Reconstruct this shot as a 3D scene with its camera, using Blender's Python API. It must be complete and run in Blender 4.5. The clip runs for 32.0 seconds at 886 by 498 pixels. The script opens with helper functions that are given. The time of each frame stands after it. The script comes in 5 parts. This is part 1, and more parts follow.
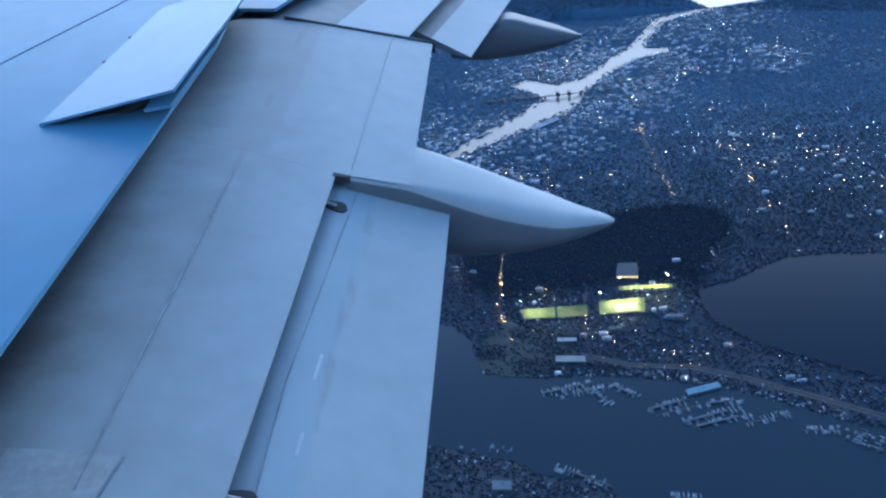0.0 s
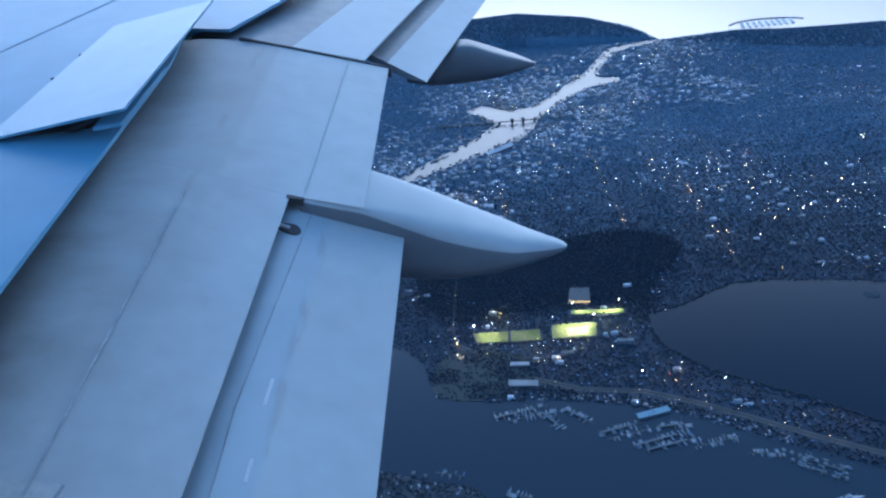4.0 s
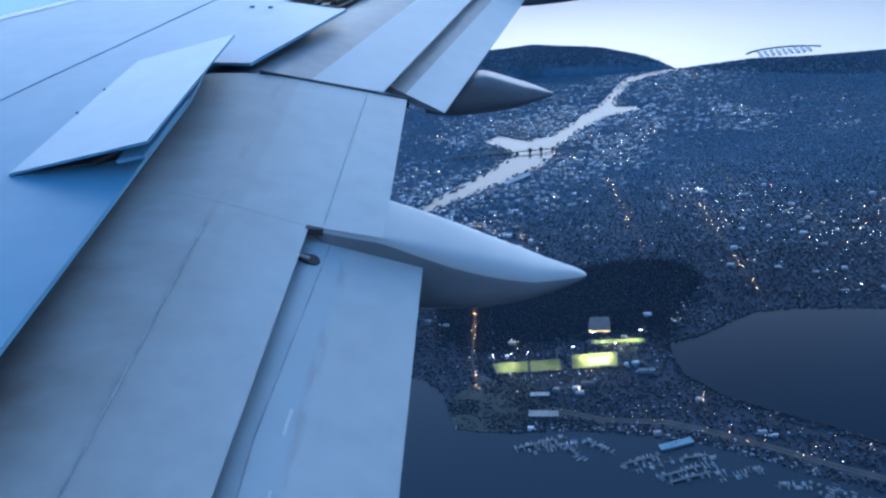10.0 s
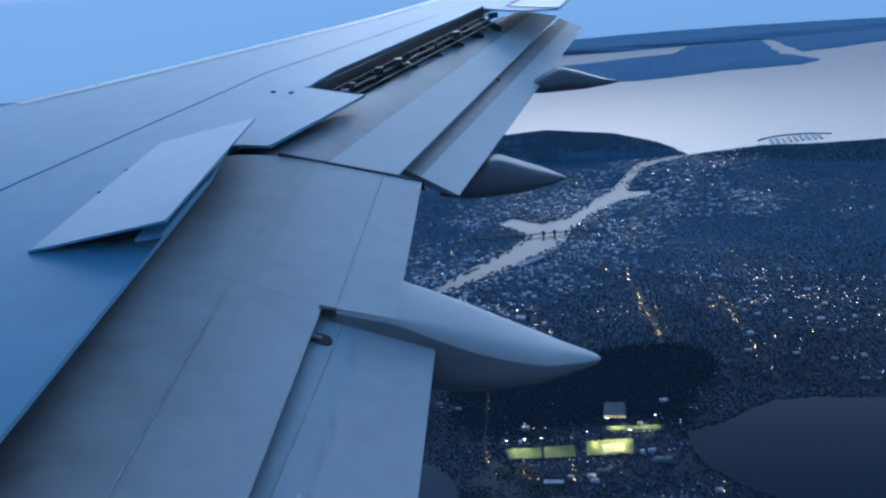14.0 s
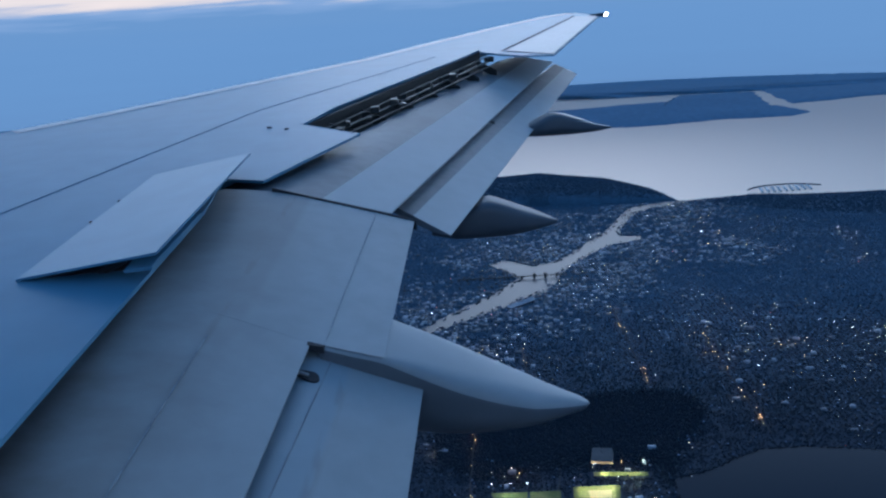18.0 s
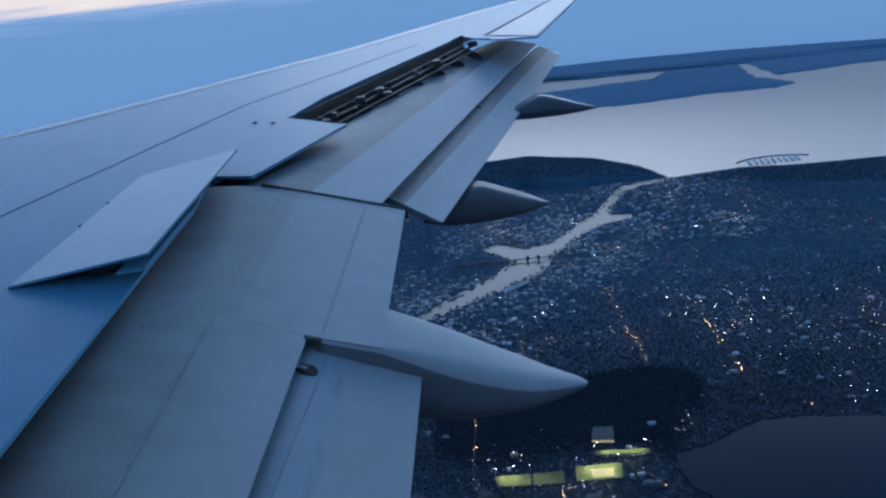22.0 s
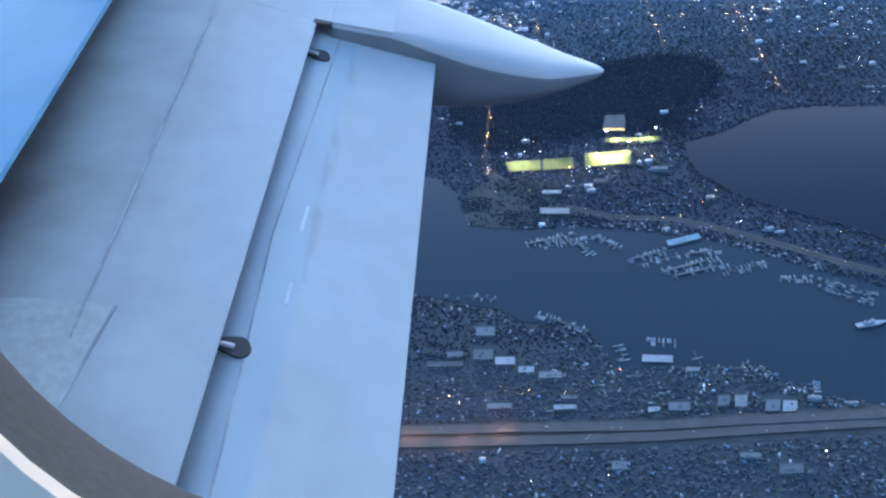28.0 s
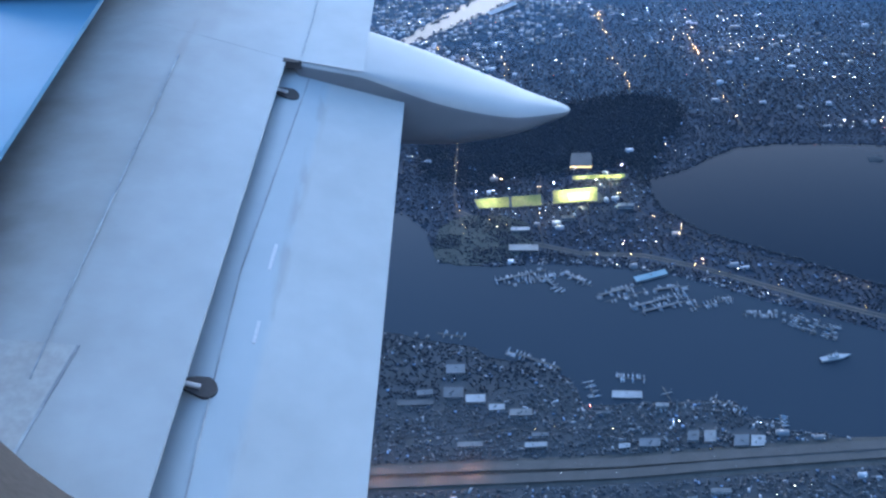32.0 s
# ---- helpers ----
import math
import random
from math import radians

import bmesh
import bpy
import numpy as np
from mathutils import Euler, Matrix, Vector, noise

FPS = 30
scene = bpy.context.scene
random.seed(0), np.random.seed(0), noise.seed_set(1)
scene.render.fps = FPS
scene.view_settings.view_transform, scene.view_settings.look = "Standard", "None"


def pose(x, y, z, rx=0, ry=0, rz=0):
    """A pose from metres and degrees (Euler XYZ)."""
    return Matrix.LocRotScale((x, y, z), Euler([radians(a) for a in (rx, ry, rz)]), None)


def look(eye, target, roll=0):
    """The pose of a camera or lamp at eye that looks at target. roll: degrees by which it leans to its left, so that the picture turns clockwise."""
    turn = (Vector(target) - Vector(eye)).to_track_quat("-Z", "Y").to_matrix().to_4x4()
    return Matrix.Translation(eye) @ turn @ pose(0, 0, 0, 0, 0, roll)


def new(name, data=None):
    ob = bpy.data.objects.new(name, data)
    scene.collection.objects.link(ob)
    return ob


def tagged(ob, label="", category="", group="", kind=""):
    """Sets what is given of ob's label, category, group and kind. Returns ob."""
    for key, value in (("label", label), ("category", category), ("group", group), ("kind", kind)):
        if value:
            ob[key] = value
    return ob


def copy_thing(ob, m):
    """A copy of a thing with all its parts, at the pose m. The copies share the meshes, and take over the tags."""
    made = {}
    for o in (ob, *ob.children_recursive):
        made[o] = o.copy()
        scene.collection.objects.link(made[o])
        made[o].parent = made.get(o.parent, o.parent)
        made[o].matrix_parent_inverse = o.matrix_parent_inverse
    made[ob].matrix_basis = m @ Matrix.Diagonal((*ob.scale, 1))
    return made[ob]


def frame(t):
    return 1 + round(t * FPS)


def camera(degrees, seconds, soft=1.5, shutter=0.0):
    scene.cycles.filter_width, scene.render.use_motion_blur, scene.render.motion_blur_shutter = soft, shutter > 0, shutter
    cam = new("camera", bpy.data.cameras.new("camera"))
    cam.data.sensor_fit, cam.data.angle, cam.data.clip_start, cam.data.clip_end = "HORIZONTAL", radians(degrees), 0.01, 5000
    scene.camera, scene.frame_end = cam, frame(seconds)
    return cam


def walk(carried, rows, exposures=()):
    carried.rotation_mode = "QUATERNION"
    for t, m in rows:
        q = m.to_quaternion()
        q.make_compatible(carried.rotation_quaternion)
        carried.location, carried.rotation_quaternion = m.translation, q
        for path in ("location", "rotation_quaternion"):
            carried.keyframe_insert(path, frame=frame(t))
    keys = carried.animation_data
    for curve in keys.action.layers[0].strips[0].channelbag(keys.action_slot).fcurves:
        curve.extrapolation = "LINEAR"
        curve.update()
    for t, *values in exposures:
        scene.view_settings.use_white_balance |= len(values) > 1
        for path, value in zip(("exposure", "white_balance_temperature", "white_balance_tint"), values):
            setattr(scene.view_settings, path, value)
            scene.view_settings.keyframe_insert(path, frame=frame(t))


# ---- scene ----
EYE_Z = 475.0
cam = camera(58.49, 32.0, soft=2.4, shutter=0.5)
TURNS = [(0.0, 60.86, 6.82, -1.26), (0.5, 61.02, 6.28, -1.56), (1.0, 61.02, 6.79, -1.67), (1.5, 61.2, 6.9, -1.43), (2.0, 61.55, 6.93, -1.67), (2.5, 62.01, 6.9, -2.55), (3.0, 62.2, 5.44, -3.31), (3.5, 62.19, 4.74, -4.06), (5.5, 62.97, 5.52, -3.23), (6.0, 63.06, 5.77, -3.13), (6.5, 63.39, 6.03, -2.82), (7.0, 63.84, 6.67, -2.47), (7.5, 63.47, 6.36, -3.38), (8.0, 63.57, 6.78, -3.11), (8.5, 63.48, 6.84, -2.88), (9.0, 63.7, 6.31, -3.11), (9.5, 64.11, 6.23, -2.78), (10.0, 64.54, 5.64, -2.86), (10.5, 64.54, 5.33, -3.1), (11.0, 64.79, 5.75, -2.77), (11.5, 64.94, 5.76, -2.54), (12.0, 65.07, 5.78, -2.43), (12.5, 65.85, 6.52, -2.03), (13.0, 67.09, 5.87, -2.57), (13.5, 69.52, 5.14, -2.05), (14.0, 70.54, 5.41, -1.71), (14.5, 71.8, 6.02, -1.72), (16.5, 72.99, 5.18, -2.25), (17.0, 72.95, 4.3, -2.55), (17.5, 73.08, 3.8, -2.2), (18.0, 73.4, 3.75, -1.85), (18.5, 73.67, 4.44, -2.64), (19.0, 73.56, 3.92, -3.27), (19.5, 74.72, 3.89, -4.24), (20.0, 74.26, 4.4, -5.01), (20.5, 73.32, 7.08, -4.69), (21.0, 72.99, 6.86, -3.65), (21.5, 72.89, 6.7, -3.23), (22.0, 72.36, 6.12, -3.15), (22.5, 71.88, 6.55, -2.31), (23.0, 68.85, 7.25, -2.78), (23.5, 62.98, 7.13, -3.01), (24.0, 57.01, 7.31, -2.79), (24.5, 49.6, 7.47, -1.81), (25.0, 48.68, 7.68, -1.8), (25.5, 48.85, 7.32, -2.13), (27.5, 49.82, 6.06, -2.31), (28.0, 50.1, 6.16, -2.07), (28.5, 50.3, 6.37, -1.84), (29.0, 51.23, 6.25, -1.82), (29.5, 51.87, 6.26, -1.62), (30.0, 51.9, 6.47, -1.86), (30.5, 51.97, 6.53, -2.02), (31.0, 51.81, 6.3, -2.67), (31.5, 52.02, 4.65, -4.39), (32.0, 52.6, 5.0, -3.98)]
walk(cam, [(t, pose(0, 0, EYE_Z, rx, ry, rz)) for t, rx, ry, rz in TURNS],
     exposures=[(t, e + 0.1, k, 9 if t > 24 else 5) for t, e, k in ((0.0, 2.8, 4900), (9.0, 2.75, 4900), (12.5, 2.55, 4850), (14.0, 2.02, 4850), (16.5, 1.55, 4850), (18.8, 1.58, 4850), (19.7, 1.12, 4850), (20.6, 1.3, 4850), (21.6, 1.5, 4850), (22.5, 1.68, 4850), (23.5, 2.25, 4900), (24.5, 3.33, 5350), (32.0, 3.42, 5350))])

# ---- world and sun: dusk, the sun low behind cloud over the far shore ----
world = bpy.data.worlds.new("dusk_sky")
scene.world = world
world.use_nodes = True
wn, wl = world.node_tree.nodes, world.node_tree.links
sky = wn.new("ShaderNodeTexSky")
sky.sky_type = "NISHITA"
sky.sun_disc = False
sky.sun_elevation, sky.sun_rotation = radians(4.0), radians(8)
sky.air_density, sky.dust_density, sky.ozone_density = 1.0, 1.0, 4.2
# thin cloud over the blue dusk: pale where the sun has gone down, darker overhead
coord, west, power, cloud, veil = wn.new("ShaderNodeTexCoord"), wn.new("ShaderNodeVectorMath"), wn.new("ShaderNodeMath"), wn.new("ShaderNodeMixRGB"), wn.new("ShaderNodeMixRGB")
west.operation = "DOT_PRODUCT"
west.inputs[1].default_value = (0.10, 0.985, 0.12)
wide, unit = wn.new("ShaderNodeVectorMath"), wn.new("ShaderNodeVectorMath")
wide.operation, unit.operation = "MULTIPLY", "NORMALIZE"
wide.inputs[1].default_value = (0.2, 1.0, 1.0)
wl.new(coord.outputs["Generated"], wide.inputs[0])
wl.new(wide.outputs[0], unit.inputs[0])
wl.new(unit.outputs[0], west.inputs[0])
half = wn.new("ShaderNodeMapRange")
half.inputs[1].default_value, half.inputs[2].default_value = 0.0, 1.0
wl.new(west.outputs["Value"], half.inputs[0])
power.operation = "POWER"
power.inputs[1].default_value = 22.0
wl.new(half.outputs[0], power.inputs[0])
wl.new(power.outputs[0], cloud.inputs[0])
cloud.inputs[1].default_value, cloud.inputs[2].default_value = (0.28, 0.45, 0.70, 1), (7.9, 8.0, 8.1, 1)
veil.inputs[0].default_value = 0.84
wl.new(sky.outputs[0], veil.inputs[1])
wl.new(cloud.outputs[0], veil.inputs[2])
wl.new(veil.outputs[0], wn["Background"].inputs[0])
wn["Background"].inputs[1].default_value = 0.15
sun = new("sun", bpy.data.lights.new("sun", "SUN"))
sun.data.energy, sun.data.angle, sun.data.color = 0.06, radians(30), (1.0, 0.86, 0.78)
sun.matrix_world = look((200, 2000, 900), (0, 0, 400))


# ---- materials ----
def srgb(r, g, b):
    return tuple((c / 12.92 if c <= 0.04045 else ((c + 0.055) / 1.055) ** 2.4) for c in (r / 255, g / 255, b / 255)) + (1.0,)


def mat(name, colour, rough=0.6, metal=0.0, second=None, scale=1.0, amount=0.5, fine=None, bump=0.0, random_by="", coords="Object", emit=None, tones=(0.86, 1.1), spread=(0.6, 1.25), gloss=0.5, skew=1.0):
    """A surface with two scales of variation: big patches towards a second colour, and fine grain, with relief."""
    m = bpy.data.materials.new(name)
    m.use_nodes = True
    n, l = m.node_tree.nodes, m.node_tree.links
    b = n["Principled BSDF"]
    b.inputs["Roughness"].default_value, b.inputs["Metallic"].default_value = rough, metal
    b.inputs["Specular IOR Level"].default_value = gloss
    tc = n.new("ShaderNodeTexCoord")
    big = n.new("ShaderNodeTexNoise")
    big.inputs["Scale"].default_value, big.inputs["Detail"].default_value = scale, 6
    l.new(tc.outputs[coords], big.inputs["Vector"])
    ramp = n.new("ShaderNodeMapRange")
    ramp.inputs[1].default_value, ramp.inputs[2].default_value = 0.35, 0.7
    ramp.inputs[3].default_value, ramp.inputs[4].default_value = 0.0, amount
    l.new(big.outputs["Fac"], ramp.inputs[0])
    mix = n.new("ShaderNodeMixRGB")
    mix.inputs[1].default_value = (*colour[:3], 1)
    mix.inputs[2].default_value = (*(second or tuple(c * 0.6 for c in colour[:3]))[:3], 1)
    l.new(ramp.outputs[0], mix.inputs[0])
    grain = n.new("ShaderNodeTexNoise")
    grain.inputs["Scale"].default_value, grain.inputs["Detail"].default_value = fine or scale * 14, 4
    l.new(tc.outputs[coords], grain.inputs["Vector"])
    tone = n.new("ShaderNodeMapRange")
    tone.inputs[1].default_value, tone.inputs[2].default_value = 0.3, 0.7
    tone.inputs[3].default_value, tone.inputs[4].default_value = tones
    l.new(grain.outputs["Fac"], tone.inputs[0])
    mul = n.new("ShaderNodeMixRGB")
    mul.blend_type = "MULTIPLY"
    mul.inputs[0].default_value = 1
    l.new(mix.outputs[0], mul.inputs[1])
    l.new(tone.outputs[0], mul.inputs[2])
    last = mul
    if random_by:
        info = n.new("ShaderNodeNewGeometry" if random_by == "island" else "ShaderNodeObjectInfo")
        vary = n.new("ShaderNodeMapRange")
        vary.inputs[3].default_value, vary.inputs[4].default_value = spread
        chance = n.new("ShaderNodeMath")
        chance.operation = "POWER"
        chance.inputs[1].default_value = skew
        l.new(info.outputs["Random Per Island" if random_by == "island" else "Random"], chance.inputs[0])
        l.new(chance.outputs[0], vary.inputs[0])
        last = n.new("ShaderNodeMixRGB")
        last.blend_type = "MULTIPLY"
        last.inputs[0].default_value = 1
        l.new(mul.outputs[0], last.inputs[1])
        l.new(vary.outputs[0], last.inputs[2])
    l.new(last.outputs[0], b.inputs["Base Color"])
    if bump:
        bp = n.new("ShaderNodeBump")
        bp.inputs["Strength"].default_value = bump
        bp.inputs["Distance"].default_value = 0.02
        l.new(grain.outputs["Fac"], bp.inputs["Height"])
        l.new(bp.outputs[0], b.inputs["Normal"])
    if emit:
        b.inputs["Emission Color"].default_value = (*emit[:3], 1)
        b.inputs["Emission Strength"].default_value = emit[3]
    return m


def glow(name, colour, strength):
    m = bpy.data.materials.new(name)
    m.use_nodes = True
    b = m.node_tree.nodes["Principled BSDF"]
    b.inputs["Base Color"].default_value = (*colour, 1)
    b.inputs["Emission Color"].default_value = (*colour, 1)
    b.inputs["Emission Strength"].default_value = strength
    return m


# grey wing paint with the reflected sky's blue put into it
M_WING = mat("wing_paint_sky_tint", (0.132, 0.262, 0.38), 0.40, 0.0, (0.175, 0.29, 0.385), 0.3, 0.5, 2.5, 0.0, tones=(0.94, 1.04), gloss=0.19)
M_SEAMW = mat("wing_skin_seam", (0.10, 0.155, 0.22), 0.8, 0.0, (0.17, 0.26, 0.36), 1.5, 0.8, gloss=0.05)
M_FLAP = mat("flap_paint", (0.44, 0.475, 0.49), 0.5, 0.0, (0.385, 0.41, 0.415), 0.8, 0.35, 4.0, 0.0, tones=(0.96, 1.03), gloss=0.25)
# flap fronts: duller paint with the nose's shade put into the colour
M_DULL_SHADE = mat("dull_shade_flap_paint", (0.215, 0.228, 0.245), 0.5, 0.0, (0.145, 0.148, 0.152), 1.2, 0.6, 6.0, 0.0)
M_BARE = mat("bare_scuffed_metal", (0.52, 0.54, 0.56), 0.4, 0.2, None, 6.0, 0.2)
M_EDGE = mat("bare_metal_edge", (0.42, 0.43, 0.45), 0.42, 0.35, None, 2.0, 0.3)
# two darker copies of the fairing paint hold the shade of its sides
M_FAIR_FAR_SHADE = mat("far_fairing_paint_shade", (0.13, 0.142, 0.16), 0.45, 0.0, (0.13, 0.135, 0.14), 0.9, 0.3, 5.0, 0.0, tones=(0.97, 1.02), gloss=0.4)
M_FAIR_SIDE_SHADE = mat("fairing_paint_side_shade", (0.15, 0.165, 0.185), 0.45, 0.0, (0.125, 0.14, 0.155), 0.9, 0.4, 5.0, 0.0, tones=(0.95, 1.03), gloss=0.3)
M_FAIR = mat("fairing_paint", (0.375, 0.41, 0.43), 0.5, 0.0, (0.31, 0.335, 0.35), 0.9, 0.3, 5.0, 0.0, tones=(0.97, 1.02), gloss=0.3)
M_GAP = mat("dark_gap", (0.03, 0.03, 0.035), 0.7, 0.0, None, 4.0, 0.3)
M_SEAM = mat("panel_seam", (0.20, 0.215, 0.235), 0.8, 0.0, (0.41, 0.44, 0.455), 3.2, 1.0, gloss=0.1)
M_FAINT = mat("faint_panel_seam", (0.38, 0.41, 0.43), 0.8, 0.0, (0.42, 0.45, 0.465), 2.2, 1.0, gloss=0.1)
M_AIL = mat("aileron_paint", (0.27, 0.30, 0.34), 0.4, 0.0, None, 1.0, 0.2)
M_BODY = mat("fuselage_white", (0.70, 0.71, 0.72), 0.3, 0.0, None, 0.5, 0.1)
M_WORN = mat("worn_paint", (0.345, 0.355, 0.355), 0.6, 0.0, (0.30, 0.285, 0.27), 3.4, 0.9, 26.0, 0.0, tones=(0.86, 1.06), gloss=0.2)
M_CAVITY = mat("dark_bay_structure", (0.045, 0.04, 0.034), 0.6, 0.2, (0.03, 0.03, 0.03), 5.0, 0.8)
M_PIPE = mat("pipe_metal", (0.09, 0.082, 0.07), 0.45, 0.5, None, 5.0, 0.4)
M_TRIM = mat("window_reveal_grey", (0.075, 0.070, 0.068), 0.8, 0.0, None, 20.0, 0.2, gloss=0.05)
# white lining; warm cabin light is put into its orange base colour
M_WALL = mat("cabin_wall_warm_light", (0.90, 0.66, 0.46), 0.6, 0.0, None, 3.0, 0.06, 40.0, 0.0, tones=(0.98, 1.01))


def soot_shade_mat(name, start, end, most, step=None, scuff=None):
    """Flap paint with soot streaks and the fixed wing's shade painted in as one ramp, and a duller front part."""
    m = mat(name, (0.398, 0.432, 0.447), 0.5, 0.0, (0.33, 0.354, 0.36), 1.1, 0.55, 5.0, 0.0, tones=(0.94, 1.04), gloss=0.25)
    n, l = m.node_tree.nodes, m.node_tree.links
    b = n["Principled BSDF"]
    source = b.inputs["Base Color"].links[0].from_socket
    tc, stretch, streak, sep, ramp, mul, mix = (n.new("ShaderNode" + k) for k in ("TexCoord", "Mapping", "TexNoise", "SeparateXYZ", "MapRange", "Math", "MixRGB"))
    stretch.inputs["Scale"].default_value = (0.8, 1.2, 1.0)
    streak.inputs["Scale"].default_value, streak.inputs["Detail"].default_value, streak.inputs["Roughness"].default_value = 1.6, 8, 0.62
    l.new(tc.outputs["Object"], stretch.inputs[0])
    l.new(stretch.outputs[0], streak.inputs["Vector"])
    l.new(tc.outputs["Object"], sep.inputs[0])
    ramp.inputs[1].default_value, ramp.inputs[2].default_value = start, end
    ramp.inputs[3].default_value, ramp.inputs[4].default_value = 0.0, most
    l.new(sep.outputs[0], ramp.inputs[0])
    mul.operation, mul.use_clamp = "MULTIPLY", True
    l.new(ramp.outputs[0], mul.inputs[0])
    l.new(streak.outputs["Fac"], mul.inputs[1])
    l.new(mul.outputs[0], mix.inputs[0])
    l.new(source, mix.inputs[1])
    mix.inputs[2].default_value = (0.18, 0.165, 0.155, 1)
    last = mix
    if step:
        # the front part of the panel is a duller grey with a soft edge along the span; it fades inboard
        slant, band, dull, span, both = (n.new("ShaderNode" + k) for k in ("Math", "MapRange", "MixRGB", "MapRange", "Math"))
        slant.operation, both.operation = "MULTIPLY_ADD", "MULTIPLY"
        slant.inputs[1].default_value = -step[1]
        l.new(sep.outputs[1], slant.inputs[0])
        l.new(sep.outputs[0], slant.inputs[2])
        band.inputs[1].default_value, band.inputs[2].default_value = step[0] + step[4], step[0] - step[4]
        band.inputs[3].default_value, band.inputs[4].default_value = 0.0, step[2]
        l.new(slant.outputs[0], band.inputs[0])
        span.inputs[1].default_value, span.inputs[2].default_value = step[5]
        span.inputs[3].default_value, span.inputs[4].default_value = step[6]
        l.new(sep.outputs[1], span.inputs[0])
        l.new(band.outputs[0], both.inputs[0])
        l.new(span.outputs[0], both.inputs[1])
        l.new(both.outputs[0], dull.inputs[0])
        l.new(mix.outputs[0], dull.inputs[1])
        dull.inputs[2].default_value = (*step[3], 1)
        last = dull
    if scuff:
        # paint rubbed off in broken patches along a line
        slant, off, near, rub, more, less, worn = (n.new("ShaderNode" + k) for k in ("Math", "Math", "MapRange", "TexNoise", "MapRange", "Math", "MixRGB"))
        slant.operation, off.operation, less.operation = "MULTIPLY_ADD", "ABSOLUTE", "MULTIPLY"
        slant.inputs[1].default_value = -scuff[1]
        l.new(sep.outputs[1], slant.inputs[0])
        l.new(sep.outputs[0], slant.inputs[2])
        shift = n.new("ShaderNodeMath")
        shift.operation = "SUBTRACT"
        shift.inputs[1].default_value = scuff[0]
        l.new(slant.outputs[0], shift.inputs[0])
        l.new(shift.outputs[0], off.inputs[0])
        near.inputs[1].default_value, near.inputs[2].default_value = scuff[2], scuff[2] * 0.3
        l.new(off.outputs[0], near.inputs[0])
        rub.inputs["Scale"].default_value, rub.inputs["Detail"].default_value = 5.0, 7
        draw = n.new("ShaderNodeMapping")
        draw.inputs["Scale"].default_value = (2.2, 0.45, 1.0)
        l.new(tc.outputs["Object"], draw.inputs[0])
        l.new(draw.outputs[0], rub.inputs["Vector"])
        more.inputs[1].default_value, more.inputs[2].default_value = 0.46, 0.58
        more.inputs[4].default_value = 0.36
        l.new(rub.outputs["Fac"], more.inputs[0])
        l.new(near.outputs[0], less.inputs[0])
        l.new(more.outputs[0], less.inputs[1])
        l.new(less.outputs[0], worn.inputs[0])
        l.new(last.outputs[0], worn.inputs[1])
        worn.inputs[2].default_value = (0.25, 0.235, 0.215, 1)
        last = worn
    l.new(last.outputs[0], b.inputs["Base Color"])
    return m


M_SOOT_SHADE = soot_shade_mat("soot_shade_flap_paint", -0.95, -2.45, 1.7, (-1.86, 0.09, 0.36, (0.22, 0.215, 0.21), 0.03, (5.0, 7.6), (0.25, 1.0)), (-2.031, 0.0918, 0.04))
M_AFTP = soot_shade_mat("aft_flap_paint", -5.0, -6.0, 0.0, (-1.256, 0.118, 0.42, (0.29, 0.375, 0.45), 0.02, (0.0, 5.5), (1.0, 1.0)), (-1.262, 0.118, 0.045))


def water_mat(name, colour, rough, ripple, ior=1.33, tint=(1.0, 1.0, 1.0)):
    m = bpy.data.materials.new(name)
    m.use_nodes = True
    n, l = m.node_tree.nodes, m.node_tree.links
    b = n["Principled BSDF"]
    b.inputs["Base Color"].default_value = (*colour, 1)
    b.inputs["Roughness"].default_value = rough
    b.inputs["IOR"].default_value = ior
    b.inputs["Specular Tint"].default_value = (*tint, 1)
    tc, w = n.new("ShaderNodeTexCoord"), n.new("ShaderNodeTexNoise")
    w.inputs["Scale"].default_value, w.inputs["Detail"].default_value = ripple, 5
    bp = n.new("ShaderNodeBump")
    bp.inputs["Strength"].default_value, bp.inputs["Distance"].default_value = 0.25, 0.15
    l.new(tc.outputs["Object"], w.inputs["Vector"])
    l.new(w.outputs["Fac"], bp.inputs["Height"])
    l.new(bp.outputs[0], b.inputs["Normal"])
    return m


# pale base, warm tint and high IOR stand in for the reflected sky
M_SEA = water_mat("sound_water_sky_tint", (0.40, 0.36, 0.33), 0.46, 0.05, 9.0, (1.0, 0.87, 0.75))
M_CANAL = water_mat("canal_water", (0.04, 0.06, 0.08), 0.30, 0.08, 1.30)
M_LAKE = water_mat("lake_water", (0.009, 0.016, 0.028), 0.10, 0.12, 1.26)
M_UNION = water_mat("near_lake_water", (0.027, 0.037, 0.052), 0.12, 0.12)
# blue dusk haze is put into the city ground's base colour
M_LAND = mat("city_ground", (0.029, 0.044, 0.069), 0.9, 0.0, (0.023, 0.035, 0.055), 0.02, 0.9, 0.4)
# five ground tints with distance haze mixed in, paler and bluer each step
M_HAZE_LANDS = [mat("city_ground_hazed", tuple(a + (b - a) * k for a, b in zip((0.030, 0.043, 0.062), (0.082, 0.130, 0.190))), 0.9, 0.0, tuple(0.8 * (a + (b - a) * k) for a, b in zip((0.030, 0.043, 0.062), (0.082, 0.130, 0.190))), 0.012, 0.9, 0.1) for k in (0.15, 0.35, 0.55, 0.78, 1.0)]
M_BANK = mat("dry_bank_ground", (0.072, 0.078, 0.088), 0.95, 0.0, (0.05, 0.054, 0.06), 0.05, 0.9, 0.6)
